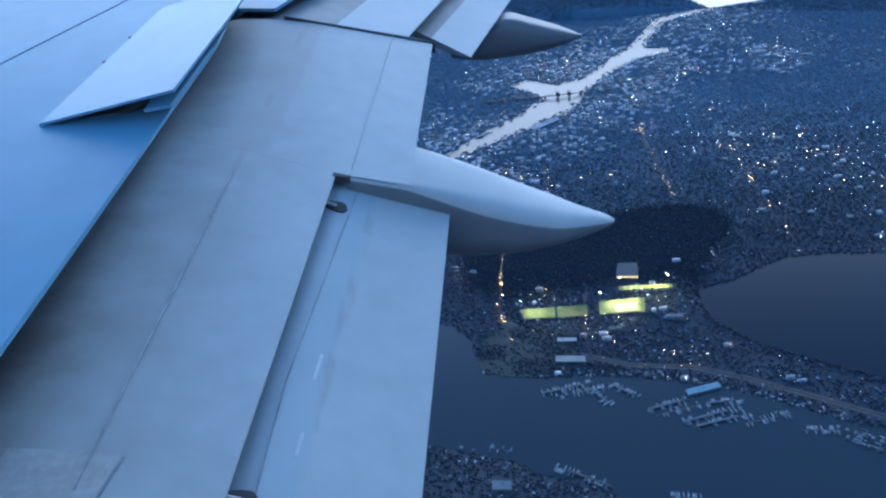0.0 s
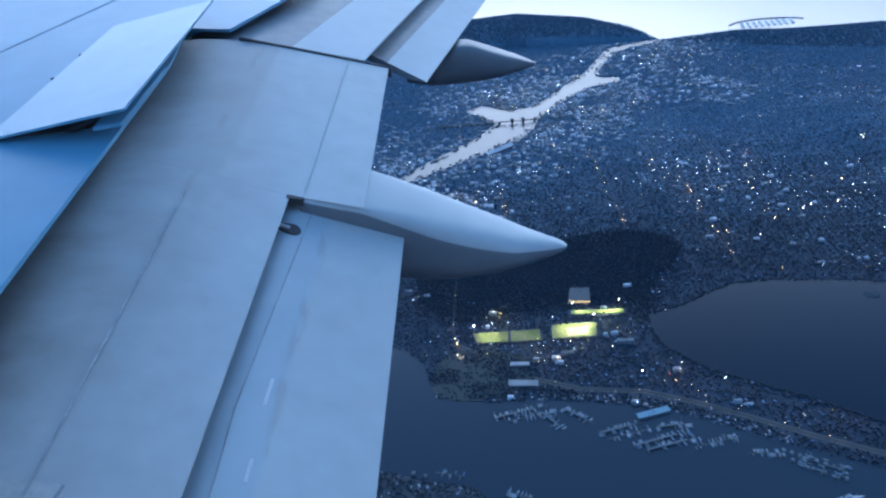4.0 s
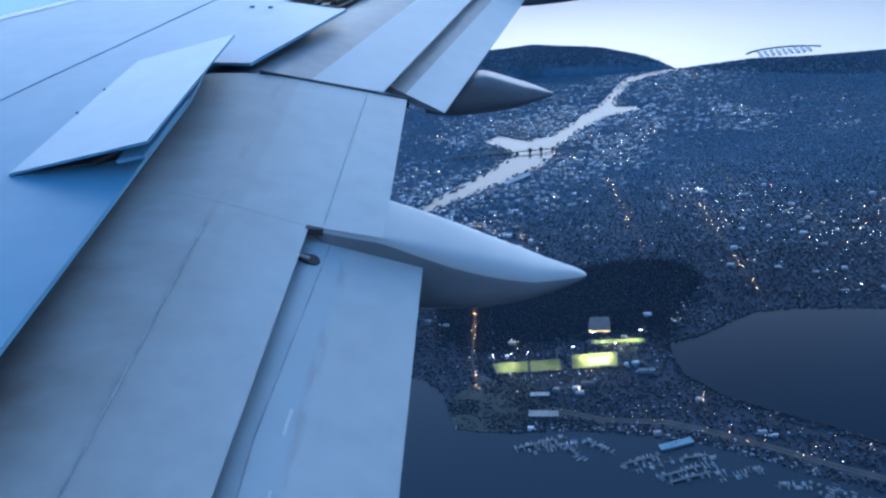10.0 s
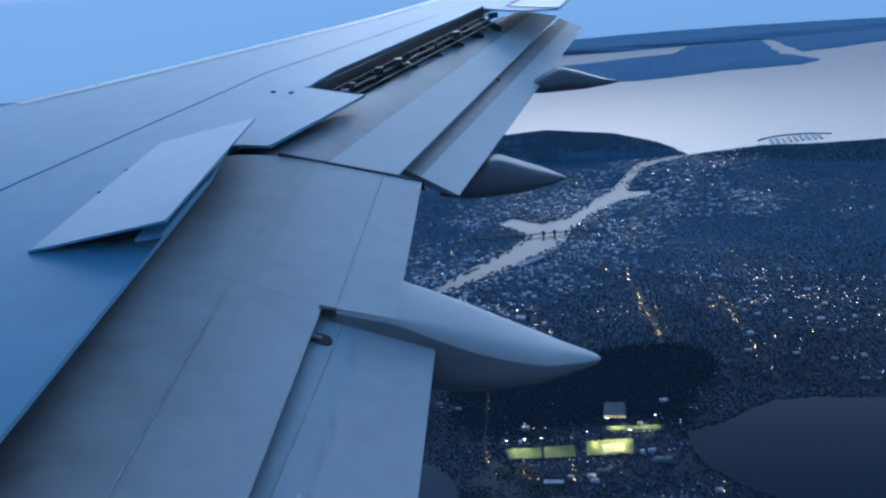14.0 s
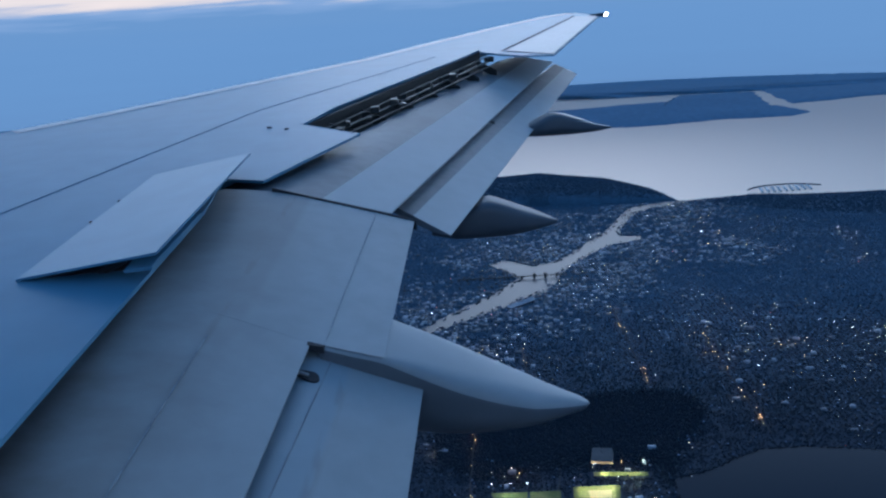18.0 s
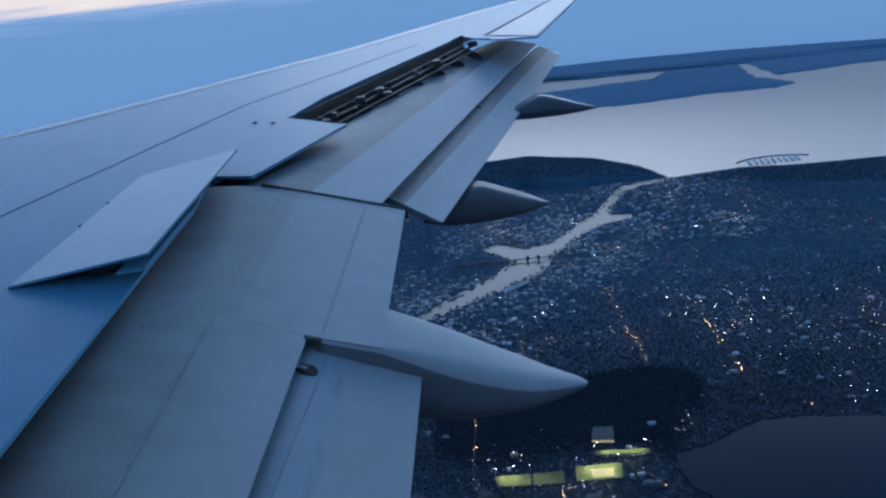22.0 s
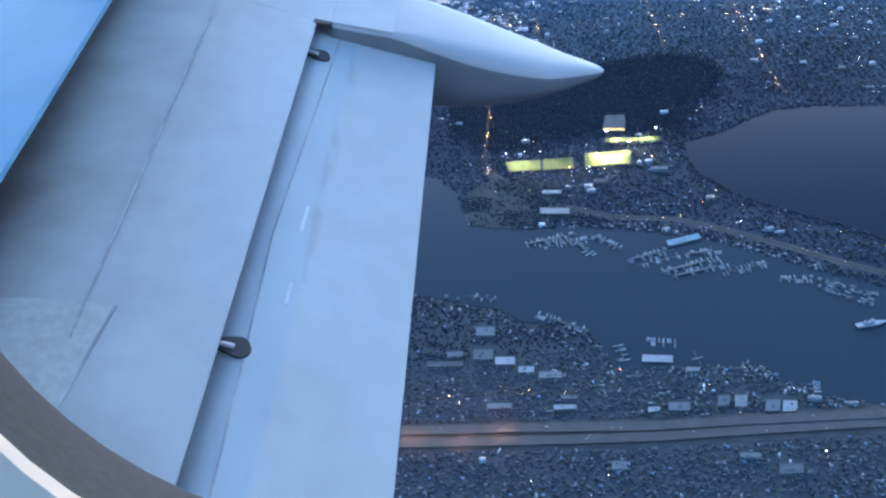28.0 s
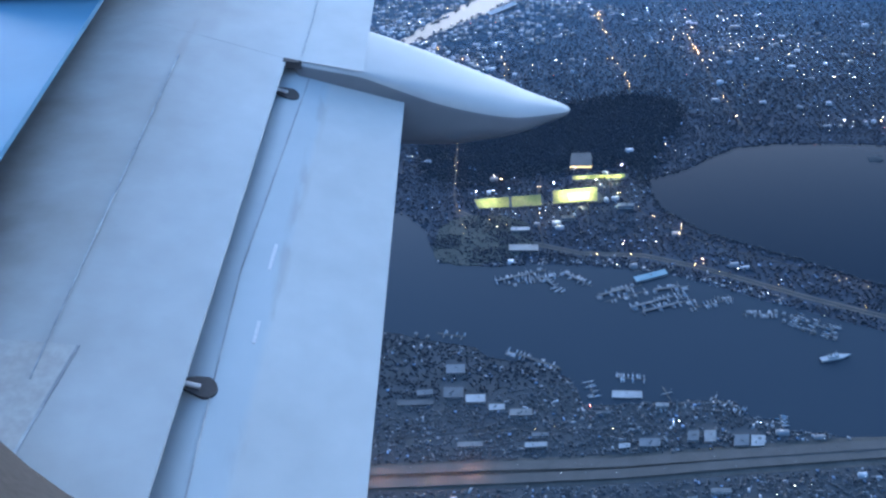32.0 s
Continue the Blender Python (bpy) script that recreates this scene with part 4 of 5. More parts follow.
NEAR2 = [[(174, 359), (182, 358), (188, 374), (179, 375)], [(193, 352), (203, 351), (209, 366), (199, 367)], [(205, 351), (214, 350), (221, 364), (211, 366)], [(127, 361), (141, 359), (145, 370), (130, 372)],
         [(164, 316), (177, 314), (179, 320), (166, 321)], [(185, 301), (200, 300), (204, 311), (190, 313)], [(77, 316), (86, 315), (88, 325), (79, 326)], [(147, 313), (153, 312), (154, 317), (148, 317)],
         [(59, 326), (62, 325), (63, 330), (60, 330)], [(203, 299), (208, 299), (209, 302), (205, 303)], [(-48, 426), (-20, 423), (-20, 431), (-47, 434)], [(-32, 434), (-20, 433), (-19, 441), (-32, 442)]]
UPPER = [[(213, 784), (238, 778), (242, 795), (217, 800)], [(242, 777), (256, 773), (259, 782), (245, 786)], [(317, 818), (338, 814), (345, 835), (324, 840)], [(193, 775), (205, 773), (208, 785), (196, 788)],
         [(66, 608), (93, 603), (95, 618), (68, 623)], [(125, 661), (138, 658), (139, 666), (126, 668)], [(125, 650), (138, 648), (139, 656), (126, 658)], [(82, 655), (93, 653), (95, 664), (84, 666)],
         [(185, 660), (201, 657), (203, 664), (186, 667)], [(196, 620), (208, 617), (211, 626), (198, 628)], [(72, 640), (90, 637), (92, 646), (74, 649)]]
LIT_HALL = [(153, 747), (176, 742), (181, 768), (160, 772)]
BLUE_SHED = [(120, 1212), (168, 1248), (162, 1261), (114, 1226)]
FIELDS = [[(41, 706), (78, 703), (76, 684), (44, 688)], [(81, 703), (112, 701), (110, 681), (79, 684)], [(126, 706), (174, 703), (168, 678), (122, 681)], [(152, 730), (208, 723), (207, 716), (151, 722)]]


def dry(px, py, homes=True):
    keep = np.ones(len(px), bool)
    for w in WATERS:
        keep &= ~inside(px, py, w)
    keep &= ~inside(px, py, SHORE + [(4900, 4900), (-4900, 4900)])
    keep &= ~near_line(px, py, [(-400, 385), (-69, 360), (110, 344), (270, 337), (700, 314)], 13)
    for pts in STREETS.values():
        keep &= ~near_line(px, py, pts, 4.6 if pts is STREETS["shore"] else 1.3)
    for f in FIELDS + NEAR + NEAR2 + UPPER[4::2] + [LIT_HALL, BLUE_SHED]:
        cx, cy = sum(p[0] for p in f) / 4, sum(p[1] for p in f) / 4
        keep &= ~inside(px, py, [(cx + (x - cx) * 1.12, cy + (y - cy) * 1.12) for x, y in f])
    if homes:
        keep &= ~inside(px + rng.normal(0, 20, len(px)), py + rng.normal(0, 28, len(px)), PARK) & ~inside(px, py, WORKS)
        keep &= ~((py > 1850) | ((px < 400) & (py > 1800)))
    # beyond what can be seen past the wing and the picture's sides
    keep &= (px > -0.14 * py - 45) & (px < 0.64 * py + 110)
    return keep


def settled(px, py):
    """How closely built up a place is, 0 to 1: clusters of homes between belts of trees."""
    v = 0.5 + 0.34 * np.sin(px / 31 + 1.3 * np.sin(py / 47)) * np.sin(py / 38 + 1.1 * np.sin(px / 59 + 2)) + 0.26 * np.sin(px / 83 + py / 140 + 1) + 0.2 * np.sin(py / 17 + 2 * np.sin(px / 41))
    return np.clip(v, 0.04, 1)


keep = dry(hx, hy) & (rng.random(len(hx)) < 0.12 + 0.72 * settled(hx, hy))
hx, hy = hx[keep], hy[keep]
# industrial and commercial blocks stand along the canal, the market streets and the lake's south bank
yard = np.zeros(len(hx), bool)
for reach, share in ((60, 0.8), (110, 0.5), (170, 0.3)):
    yard |= (near_line(hx, hy, CANAL_L, reach) | near_line(hx, hy, CANAL_R, reach)) & (rng.random(len(hx)) < share)
core = (near_line(hx, hy, [(330, 1400), (430, 1520), (560, 1440)], 100) & (rng.random(len(hx)) < 0.5)) | (near_line(hx, hy, STREETS["ridge"], 14) | near_line(hx, hy, STREETS["upper"], 22)) & (rng.random(len(hx)) < 0.08)
big = (yard | core) & (rng.random(len(hx)) < 0.55) | (rng.random(len(hx)) < 0.02 * settled(hx, hy))
home = ~(yard & (rng.random(len(hx)) < 0.7))
n_h = int(home.sum())
at = np.stack([hx[home], hy[home], np.zeros(n_h)], 1)
size = np.stack([rng.uniform(1.2, 2.1, n_h), rng.uniform(1.4, 2.5, n_h), rng.uniform(0.9, 1.7, n_h)], 1)
turn = GRID + rng.integers(0, 2, n_h) * (math.pi / 2) + rng.normal(0, 0.04, n_h)
BOX_V = [(-.5, -.5, 0), (.5, -.5, 0), (.5, .5, 0), (-.5, .5, 0), (-.5, -.5, 1), (.5, -.5, 1), (.5, .5, 1), (-.5, .5, 1)]
BOX_F = [(4, 5, 6, 7), (0, 1, 5, 4), (1, 2, 6, 5), (2, 3, 7, 6), (3, 0, 4, 7)]
stamp("houses", BOX_V, BOX_F, at, size, turn, M_HOUSE, "rows of small dim timber houses", "houses")
ROOF_V = [(-.56, -.56, 1), (.56, -.56, 1), (.56, .56, 1), (-.56, .56, 1), (0, -.56, 1.5), (0, .56, 1.5), (-.56, -.56, .95), (.56, .56, .95)]
ROOF_T = [(0, 4, 5), (0, 5, 3), (1, 2, 5), (1, 5, 4), (0, 1, 4), (2, 3, 5)]
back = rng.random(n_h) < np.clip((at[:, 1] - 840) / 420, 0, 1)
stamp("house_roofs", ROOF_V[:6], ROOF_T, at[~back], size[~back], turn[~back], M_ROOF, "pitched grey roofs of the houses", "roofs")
stamp("far_house_roofs", ROOF_V[:6], ROOF_T, at[back], size[back], turn[back], M_HAZE_ROOF, "pitched roofs of the hazy far districts", "roofs")
canal_side = np.flatnonzero(big)
canal_side = canal_side[np.argsort(np.abs(hx[canal_side] - 150) + np.abs(hy[canal_side] - 1370))][:150]
big_all = big.copy()
big[canal_side] = False
n_b = int(big.sum())
at_b = np.stack([hx[big], hy[big], np.zeros(n_b)], 1)
size_b = np.stack([rng.uniform(3.0, 9, n_b), rng.uniform(2.5, 6, n_b), rng.uniform(1.8, 4.0, n_b)], 1)
M_SHED = mat("shed_roofs", (0.29, 0.325, 0.37), 0.6, 0.0, (0.17, 0.195, 0.235), 0.03, 0.8, random_by="island", spread=(0.5, 1.7), skew=2.0)
stamp("warehouses", BOX_V, BOX_F, at_b, size_b, GRID + rng.normal(0, 0.05, n_b), M_SHED, "flat-roofed warehouses and shops near the canal", "warehouses")
M_QUAY = mat("quay_roofs", (0.19, 0.205, 0.23), 0.6, 0.0, (0.11, 0.12, 0.135), 0.03, 0.8, random_by="island", spread=(0.3, 2.2), skew=2.0)
# small sheds, stores and quays crowd both banks of the near lake
qx, qy = [], []
rnd = random.Random(77)
for (x0, y0), (x1, y1) in list(zip(UNION[15:], UNION[16:])) + list(zip(UNION[5:13], UNION[6:14])):
    south = y0 < 500
    for i in range(int(math.hypot(x1 - x0, y1 - y0) / 1.9)):
        k, o = rnd.random(), abs(rnd.gauss(0, 13)) + 1.5
        qx.append(x0 + (x1 - x0) * k + rnd.uniform(-3, 3))
        qy.append(y0 + (y1 - y0) * k + (-o if south else o * 0.6))
for i in range(1500):
    x, y = rnd.uniform(-90, 330), rnd.uniform(262, 420)
    if math.sin(x / 19 + 1) * math.sin(y / 11) > rnd.uniform(-0.6, 0.5):
        qx.append(x)
        qy.append(y)
qx, qy = np.array(qx), np.array(qy)
ok = ~inside(qx, qy, UNION) & ~near_line(qx, qy, [(-400, 385), (-69, 360), (110, 344), (270, 337), (700, 314)], 12) & ~inside(qx, qy, WORKS)
qx, qy = qx[ok], qy[ok]
n_q = len(qx)
stamp("waterside_sheds", BOX_V, BOX_F, np.stack([qx, qy, np.zeros(n_q)], 1), np.stack([1.1 + 4.4 * rng.random(n_q) ** 2, rng.uniform(0.8, 2.0, n_q), rng.uniform(0.5, 1.4, n_q)], 1), radians(-12) + rng.normal(0, 0.2, n_q) + rng.integers(0, 2, n_q) * 1.57, M_QUAY, "crowded small sheds along the lake banks", "sheds")
# trees: uneven clumps
T_V, T_F = [], []
bm = bmesh.new()
bmesh.ops.create_icosphere(bm, subdivisions=1, radius=0.5)
for v in bm.verts:
    T_V.append((v.co.x * rng.uniform(0.75, 1.25), v.co.y * rng.uniform(0.75, 1.25), 0.55 + v.co.z * rng.uniform(0.75, 1.2)))
T_F = [tuple(v.index for v in f.verts) for f in bm.faces]
bm.free()
tx, ty = rng.uniform(-300, 1300, 700000), rng.uniform(255, 1960, 700000)
keep = dry(tx, ty, False)
wood = inside(tx + rng.normal(0, 22, len(tx)), ty + rng.normal(0, 30, len(tx)), PARK)
keep &= wood | inside(tx, ty, WORKS) & (rng.random(len(tx)) < 0.3) | ~inside(tx, ty, WORKS) & (rng.random(len(tx)) < 0.66 - 0.42 * settled(tx, ty))
tx, ty = tx[keep], ty[keep]
px, py = rng.uniform(-20, 312, 30000), rng.uniform(670, 910, 30000)
ok = inside(px + rng.normal(0, 14, len(px)), py + rng.normal(0, 20, len(px)), PARK) & dry(px, py, False)
tx, ty = np.concatenate([tx, px[ok]]), np.concatenate([ty, py[ok]])
# along the banks, and on the islet
tx, ty = np.concatenate([tx, rng.uniform(463, 478, 40)]), np.concatenate([ty, rng.uniform(691, 703, 40)])
# thick planting on the promontory and a belt of trees in front of the sports fields
px, py = rng.uniform(-10, 95, 2600), rng.uniform(592, 680, 2600)
ok = inside(px, py, WORKS) & ((np.sin(px / 11 + 1) * np.sin(py / 9) > 0.25) | (px > 52 + 6 * np.sin(py / 7)))
tx, ty = np.concatenate([tx, px[ok]]), np.concatenate([ty, py[ok]])
for (x0, y0), (x1, y1), count in (((38, 684), (114, 676), 150), ((118, 677), (174, 673), 120), ((148, 715), (210, 709), 110), ((114, 706), (120, 680), 30), ((38, 710), (40, 684), 20), ((172, 706), (178, 678), 24)):
    k = rng.random(count)
    tx, ty = np.concatenate([tx, x0 + (x1 - x0) * k + rng.normal(0, 1, count)]), np.concatenate([ty, y0 + (y1 - y0) * k + rng.normal(0, 1.2, count)])
# thick bushes and gardens on both sides of the motorway
px, py = rng.uniform(-90, 420, 4200), rng.uniform(256, 430, 4200)
ok = dry(px, py)
tx, ty = np.concatenate([tx, px[ok]]), np.concatenate([ty, py[ok]])
bank = [jagged(w, 2.5, 30 + i, 1.6) for i, w in enumerate((ROUND_LAKE, ROUND_LAKE))]
bx = np.array([p for b in bank for p in b])
tx, ty = np.concatenate([tx, bx[:, 0]]), np.concatenate([ty, bx[:, 1]])
SMALL_V = [(0.42, 0.05, 0.5), (-0.05, 0.5, 0.42), (-0.46, -0.06, 0.55), (0.04, -0.44, 0.48), (0.06, 0.03, 1.05), (0.0, 0.0, 0.0)]
SMALL_F = [(0, 1, 4), (1, 2, 4), (2, 3, 4), (3, 0, 4), (1, 0, 5), (2, 1, 5), (3, 2, 5), (0, 3, 5)]
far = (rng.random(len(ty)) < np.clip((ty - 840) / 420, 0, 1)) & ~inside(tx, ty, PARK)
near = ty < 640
for name, pick, shape, paint, label in (("bank_bushes", ty < 432, (T_V, T_F), M_BUSH, "dim bushes and garden trees beside the motorway"), ("trees", near & (ty >= 432), (T_V, T_F), M_TREE, "dark evening tree crowns between the near houses"), ("street_trees", ~near & ~far, (SMALL_V, SMALL_F), M_TREE, "dark evening tree crowns between the houses"), ("distant_trees", far, (SMALL_V, SMALL_F), M_HAZE_TREE, "hazy tree crowns of the far districts")):
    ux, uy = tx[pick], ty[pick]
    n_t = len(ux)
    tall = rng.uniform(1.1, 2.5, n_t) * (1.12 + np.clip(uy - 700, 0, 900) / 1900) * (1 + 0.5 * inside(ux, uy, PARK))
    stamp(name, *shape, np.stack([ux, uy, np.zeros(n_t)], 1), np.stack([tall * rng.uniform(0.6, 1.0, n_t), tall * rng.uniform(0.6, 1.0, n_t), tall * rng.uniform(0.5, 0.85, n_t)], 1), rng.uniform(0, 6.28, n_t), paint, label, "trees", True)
# wooded tops of the bluffs
fx, fy = rng.uniform(-300, 1500, 110000), rng.uniform(1560, 2260, 110000)
up = inside(fx, fy, BLUFF)
up2 = inside(fx, fy, NORTH)
rise = np.zeros(len(fx))
for poly, peak in ((BLUFF, 26), (NORTH, 3)):
    bx0, by0 = sum(p[0] for p in poly) / len(poly), sum(p[1] for p in poly) / len(poly)
    for share in np.linspace(1.0, 0.25, 40):
        z = np.interp(-share, [-d[0] for d in DOME], [d[1] for d in DOME]) + 0.02
        rise[inside(bx0 + (fx - bx0) / share, by0 + (fy - by0) / share, poly)] = z * peak
use = (up | up2) & (rise > 0)
fx, fy, fz0 = fx[use], fy[use], rise[use] - 0.5
n_f = len(fx)
tall = rng.uniform(2.0, 4.5, n_f)
stamp("bluff_woods", SMALL_V, SMALL_F, np.stack([fx, fy, fz0], 1), np.stack([tall * 0.9, tall * 0.9, tall], 1), rng.uniform(0, 6.28, n_f), M_HAZE_WOOD, "dark woods on the shore bluffs", "woods")


# ---- lights of the city ----
def lamps(name, xs, ys, zs, sizes, material, label):
    n_l = len(xs)
    s = np.stack([sizes * 0.8] * 3, 1)
    stamp(name, T_V, T_F, np.stack([xs, ys, zs], 1), s, np.zeros(n_l), material, label, "lights")


def along(pts, gap, off, seed):
    rnd = random.Random(seed)
    made = []
    for (x0, y0), (x1, y1) in zip(pts, pts[1:]):
        d = math.hypot(x1 - x0, y1 - y0)
        for i in range(int(d / gap)):
            s = (i + rnd.random() * 0.6) / (d / gap)
            if rnd.random() < 0.42:
                continue
            made.append((x0 + (x1 - x0) * s + rnd.choice((-off, off)) + rnd.gauss(0, 1.2), y0 + (y1 - y0) * s + rnd.gauss(0, 3)))
    return np.array(made)


orange = np.concatenate([along(STREETS[k], 3.5 if k in ("field", "market", "south", "east") else 7, 1.0, i) for i, k in enumerate(("field", "market", "east", "south", "works", "shore", "ridge", "upper", "hill", "lake", "lower"))])
lamps("street_lamps_orange", orange[:, 0], orange[:, 1], np.full(len(orange), 2.6), rng.uniform(0.15, 0.40, len(orange)) * (0.7 + orange[:, 1] / 2000), M_LAMPO, "orange street lamps along the avenues")
# lights gather where shops and yards are, and thin out among the trees
weight = 1.0 + 0.5 * np.clip((hy - 700) / 700, 0, 1) + 1.6 * yard + 1.0 * core
weight *= settled(hx, hy) ** 1.5 + 0.7 * ((hy > 740) & (hy < 1150))
weight /= weight.sum()
for name, count, low, high, paint, label in (("house_lights", 2400, 0.08, 0.34, M_LAMPW, "small cool-white lights among the houses"), ("warm_house_lights", 2000, 0.09, 0.38, M_LAMPY, "small warm lights among the houses"), ("amber_house_lights", 480, 0.12, 0.5, M_LAMPO, "small amber lights among the houses")):
    pick = rng.choice(len(hx), count, replace=False, p=weight)
    lamps(name, hx[pick] + rng.uniform(-1.8, 1.8, count), hy[pick] - 1.7, np.full(count, 2.2), (low + (high - low) * rng.random(count) ** 3) * np.where(hy[pick] < 1150, 1.15, 0.85) * (0.7 + hy[pick] / 2000), paint, label)
yi = np.flatnonzero(big_all)
pick = rng.choice(yi, min(420, len(yi)), replace=False)
lamps("yard_lights", hx[pick], hy[pick] - 3, np.full(len(pick), 4.2), 0.18 + 0.42 * rng.random(len(pick)) ** 3, M_LAMPW, "bright white yard lights by the canal")
pick = rng.choice(yi, min(130, len(yi)), replace=False)
lamps("yard_lights_orange", hx[pick] + 2, hy[pick] - 3, np.full(len(pick), 4.0), 0.2 + 0.4 * rng.random(len(pick)) ** 2, M_LAMPO, "orange yard lights by the canal")
pick = rng.choice(len(hx), 110, replace=False)
lamps("signal_lights", hx[pick], hy[pick] - 2, np.full(110, 2.2), rng.uniform(0.2, 0.5, 110) * (0.6 + hy[pick] / 2400), M_LAMPR, "red signal and tail lights")


# ---- sports fields with floodlights ----
def field(points, label, clay=None):
    f = thing("sports_field", (0, 0, 0), label, "sports field")
    part("turf", prism([(x, y, 0.45) for x, y in points], 0.3), M_TURF, f)
    if clay:
        part("infield", prism([(x, y, 0.50) for x, y in clay], 0.05), M_CLAY, f, "pale clay infield")
    return f


field(FIELDS[0], "floodlit green sports field ringed by trees")
field(FIELDS[1], "dim olive sports field beside the lit one")
field(FIELDS[2], "brightly floodlit ball field with pale clay", [(140, 698), (164, 696), (160, 682), (139, 683)])
field(FIELDS[3], "narrow floodlit field behind trees")


def mast(x, y, h, aim, energy):
    m = thing("floodlight_mast", (x, y, 0), "tall steel mast with bright floodlights beside the field", "floodlight", "field floodlights")
    part("pole", tube((0, 0, 0), (0, 0, h), 0.12, 8, 0.07), M_POLE, m)
    part("lamp_frame", box(-0.9, -0.1, h, 0.9, 0.1, h + 0.5, 0.02), M_POLE, m)
    for k in (-0.6, 0, 0.6):
        part("floodlight_head", box(k - 0.14, -0.3, h + 0.1, k + 0.14, -0.1, h + 0.36, 0.02), M_LAMPW, m, "bright floodlight head")
    s = new("floodlight_beam", bpy.data.lights.new("floodlight_beam", "SPOT"))
    s.data.energy, s.data.spot_size, s.data.spot_blend, s.data.color, s.data.shadow_soft_size = energy, radians(72), 0.8, (1.0, 0.88, 0.46), 0.4
    s.matrix_world = look((x, y, h + 0.3), aim)
    return m


for x, y, aim, power in ((43, 708, (56, 697, 0), 11000), (62, 707, (60, 695, 0), 7000), (79, 706, (90, 694, 0), 3500), (128, 708, (143, 692, 0), 34000), (172, 706, (153, 692, 0), 40000), (154, 732, (168, 721, 0), 24000), (205, 727, (193, 719, 0), 22000)):
    mast(x, y, 9, aim, power * 2.6)


# ---- buildings that can be told apart ----
def building(corners, height, roof, label, seed, lit=False, slim=1.0):
    """A block with walls, a parapet roof, roof units and window bands."""
    rnd = random.Random(seed)
    (ax, ay), (bx, by), (qx, qy), (dx, dy) = corners
    corners = [(ax, ay), (bx, by), (bx + (qx - bx) * slim, by + (qy - by) * slim), (ax + (dx - ax) * slim, ay + (dy - ay) * slim)]
    cx, cy = sum(p[0] for p in corners) / 4, sum(p[1] for p in corners) / 4
    b = thing("building", (cx, cy, 0), label, "building")
    c = [Vector((x - cx, y - cy, 0)) for x, y in corners]
    part("wall", prism([(v.x, v.y, height) for v in c], height), M_CLAD, b)
    r = part("roof", prism([(v.x * 1.03, v.y * 1.03, height + 0.35) for v in c], 0.35, 0.05), roof, b)
    for i in range(rnd.randint(1, 3)):
        u, v = rnd.uniform(0.25, 0.75), rnd.uniform(0.25, 0.75)
        p = c[0].lerp(c[1], u).lerp(c[3].lerp(c[2], u), v)
        k = rnd.uniform(0.4, 0.9)
        part("roof_unit", box(p.x - k, p.y - k * 0.7, height + 0.35, p.x + k, p.y + k * 0.7, height + 0.9, 0.03), M_GREYROOF, r)
    a, d = c[0], c[1] - c[0]
    count = max(2, int(d.length / 2.4))
    nrm = Vector((d.y, -d.x, 0)).normalized()
    for i in range(count):
        p0, p1 = a + d * ((i + 0.2) / count) + nrm * 0.03, a + d * ((i + 0.8) / count) + nrm * 0.03
        for z in ([0.7] if height < 3.2 else [0.7, 2.1]):
            part("window", prism([(p0.x, p0.y, z + 0.8), (p1.x, p1.y, z + 0.8), (p1.x - nrm.x * 0.06, p1.y - nrm.y * 0.06, z + 0.8), (p0.x - nrm.x * 0.06, p0.y - nrm.y * 0.06, z + 0.8)], 0.8), M_LIT if lit else M_PANE, b)
    return b


for i, c in enumerate(NEAR + NEAR2):
    pale = i in (0, 2, 4, 5, 6, 8, 9, 11, 13, 15, 17, 22)
    building(c, 1.4 + (i * 7 % 5) * 0.4, M_WHITE if pale else M_GREYROOF, ("pale-roofed" if pale else "grey-roofed") + " waterside building near the motorway", 100 + i, slim=0.62)
for i, c in enumerate(UPPER[4::2]):
    building(c, 2.2 + (i % 3) * 0.6, M_GREYROOF if i % 3 else M_WHITE, "flat-roofed shop or depot among the houses", 200 + i, slim=0.6)
building(LIT_HALL, 3.6, M_GREYROOF, "large pale-roofed building with a warmly lit front", 300, True)
building(BLUE_SHED, 4, M_BLUE, "long blue-roofed shed on the canal bank", 301)

building([(173, 541), (203, 547), (202, 554), (172, 548)], 2.2, M_CYAN, "long cyan-roofed boat shed at the marina", 302)

# warehouses beside the canal
kinds = []
for i, (w, d, h, roof, label) in enumerate(((8, 4, 2.6, M_WHITE, "long pale-roofed canal warehouse"), (5, 4, 3.2, M_GREYROOF, "grey flat-roofed canal warehouse"), (6, 3, 2.2, M_WHITE, "low pale-roofed boatyard shed"), (4, 3, 3.8, M_GREYROOF, "tall narrow canal store"))):
    t = thing("warehouse", (0, 0, -90), label, "warehouse", "canal warehouses")
    part("wall", box(-w / 2, -d / 2, 0, w / 2, d / 2, h), M_CLAD, t)
    part("roof", prism([(-w / 2 - 0.15, -d / 2 - 0.15, h), (w / 2 + 0.15, -d / 2 - 0.15, h), (w / 2 + 0.15, 0, h + 0.5), (w / 2 + 0.15, d / 2 + 0.15, h), (-w / 2 - 0.15, d / 2 + 0.15, h), (-w / 2 - 0.15, 0, h + 0.5)], 0.15) if i in (0, 2) else box(-w / 2 - 0.1, -d / 2 - 0.1, h, w / 2 + 0.1, d / 2 + 0.1, h + 0.3, 0.04), roof, t)
    part("door", box(-0.8, -d / 2 - 0.05, 0, 0.8, -d / 2 + 0.02, 1.5), M_PANE, t)
    kinds.append([t, False])
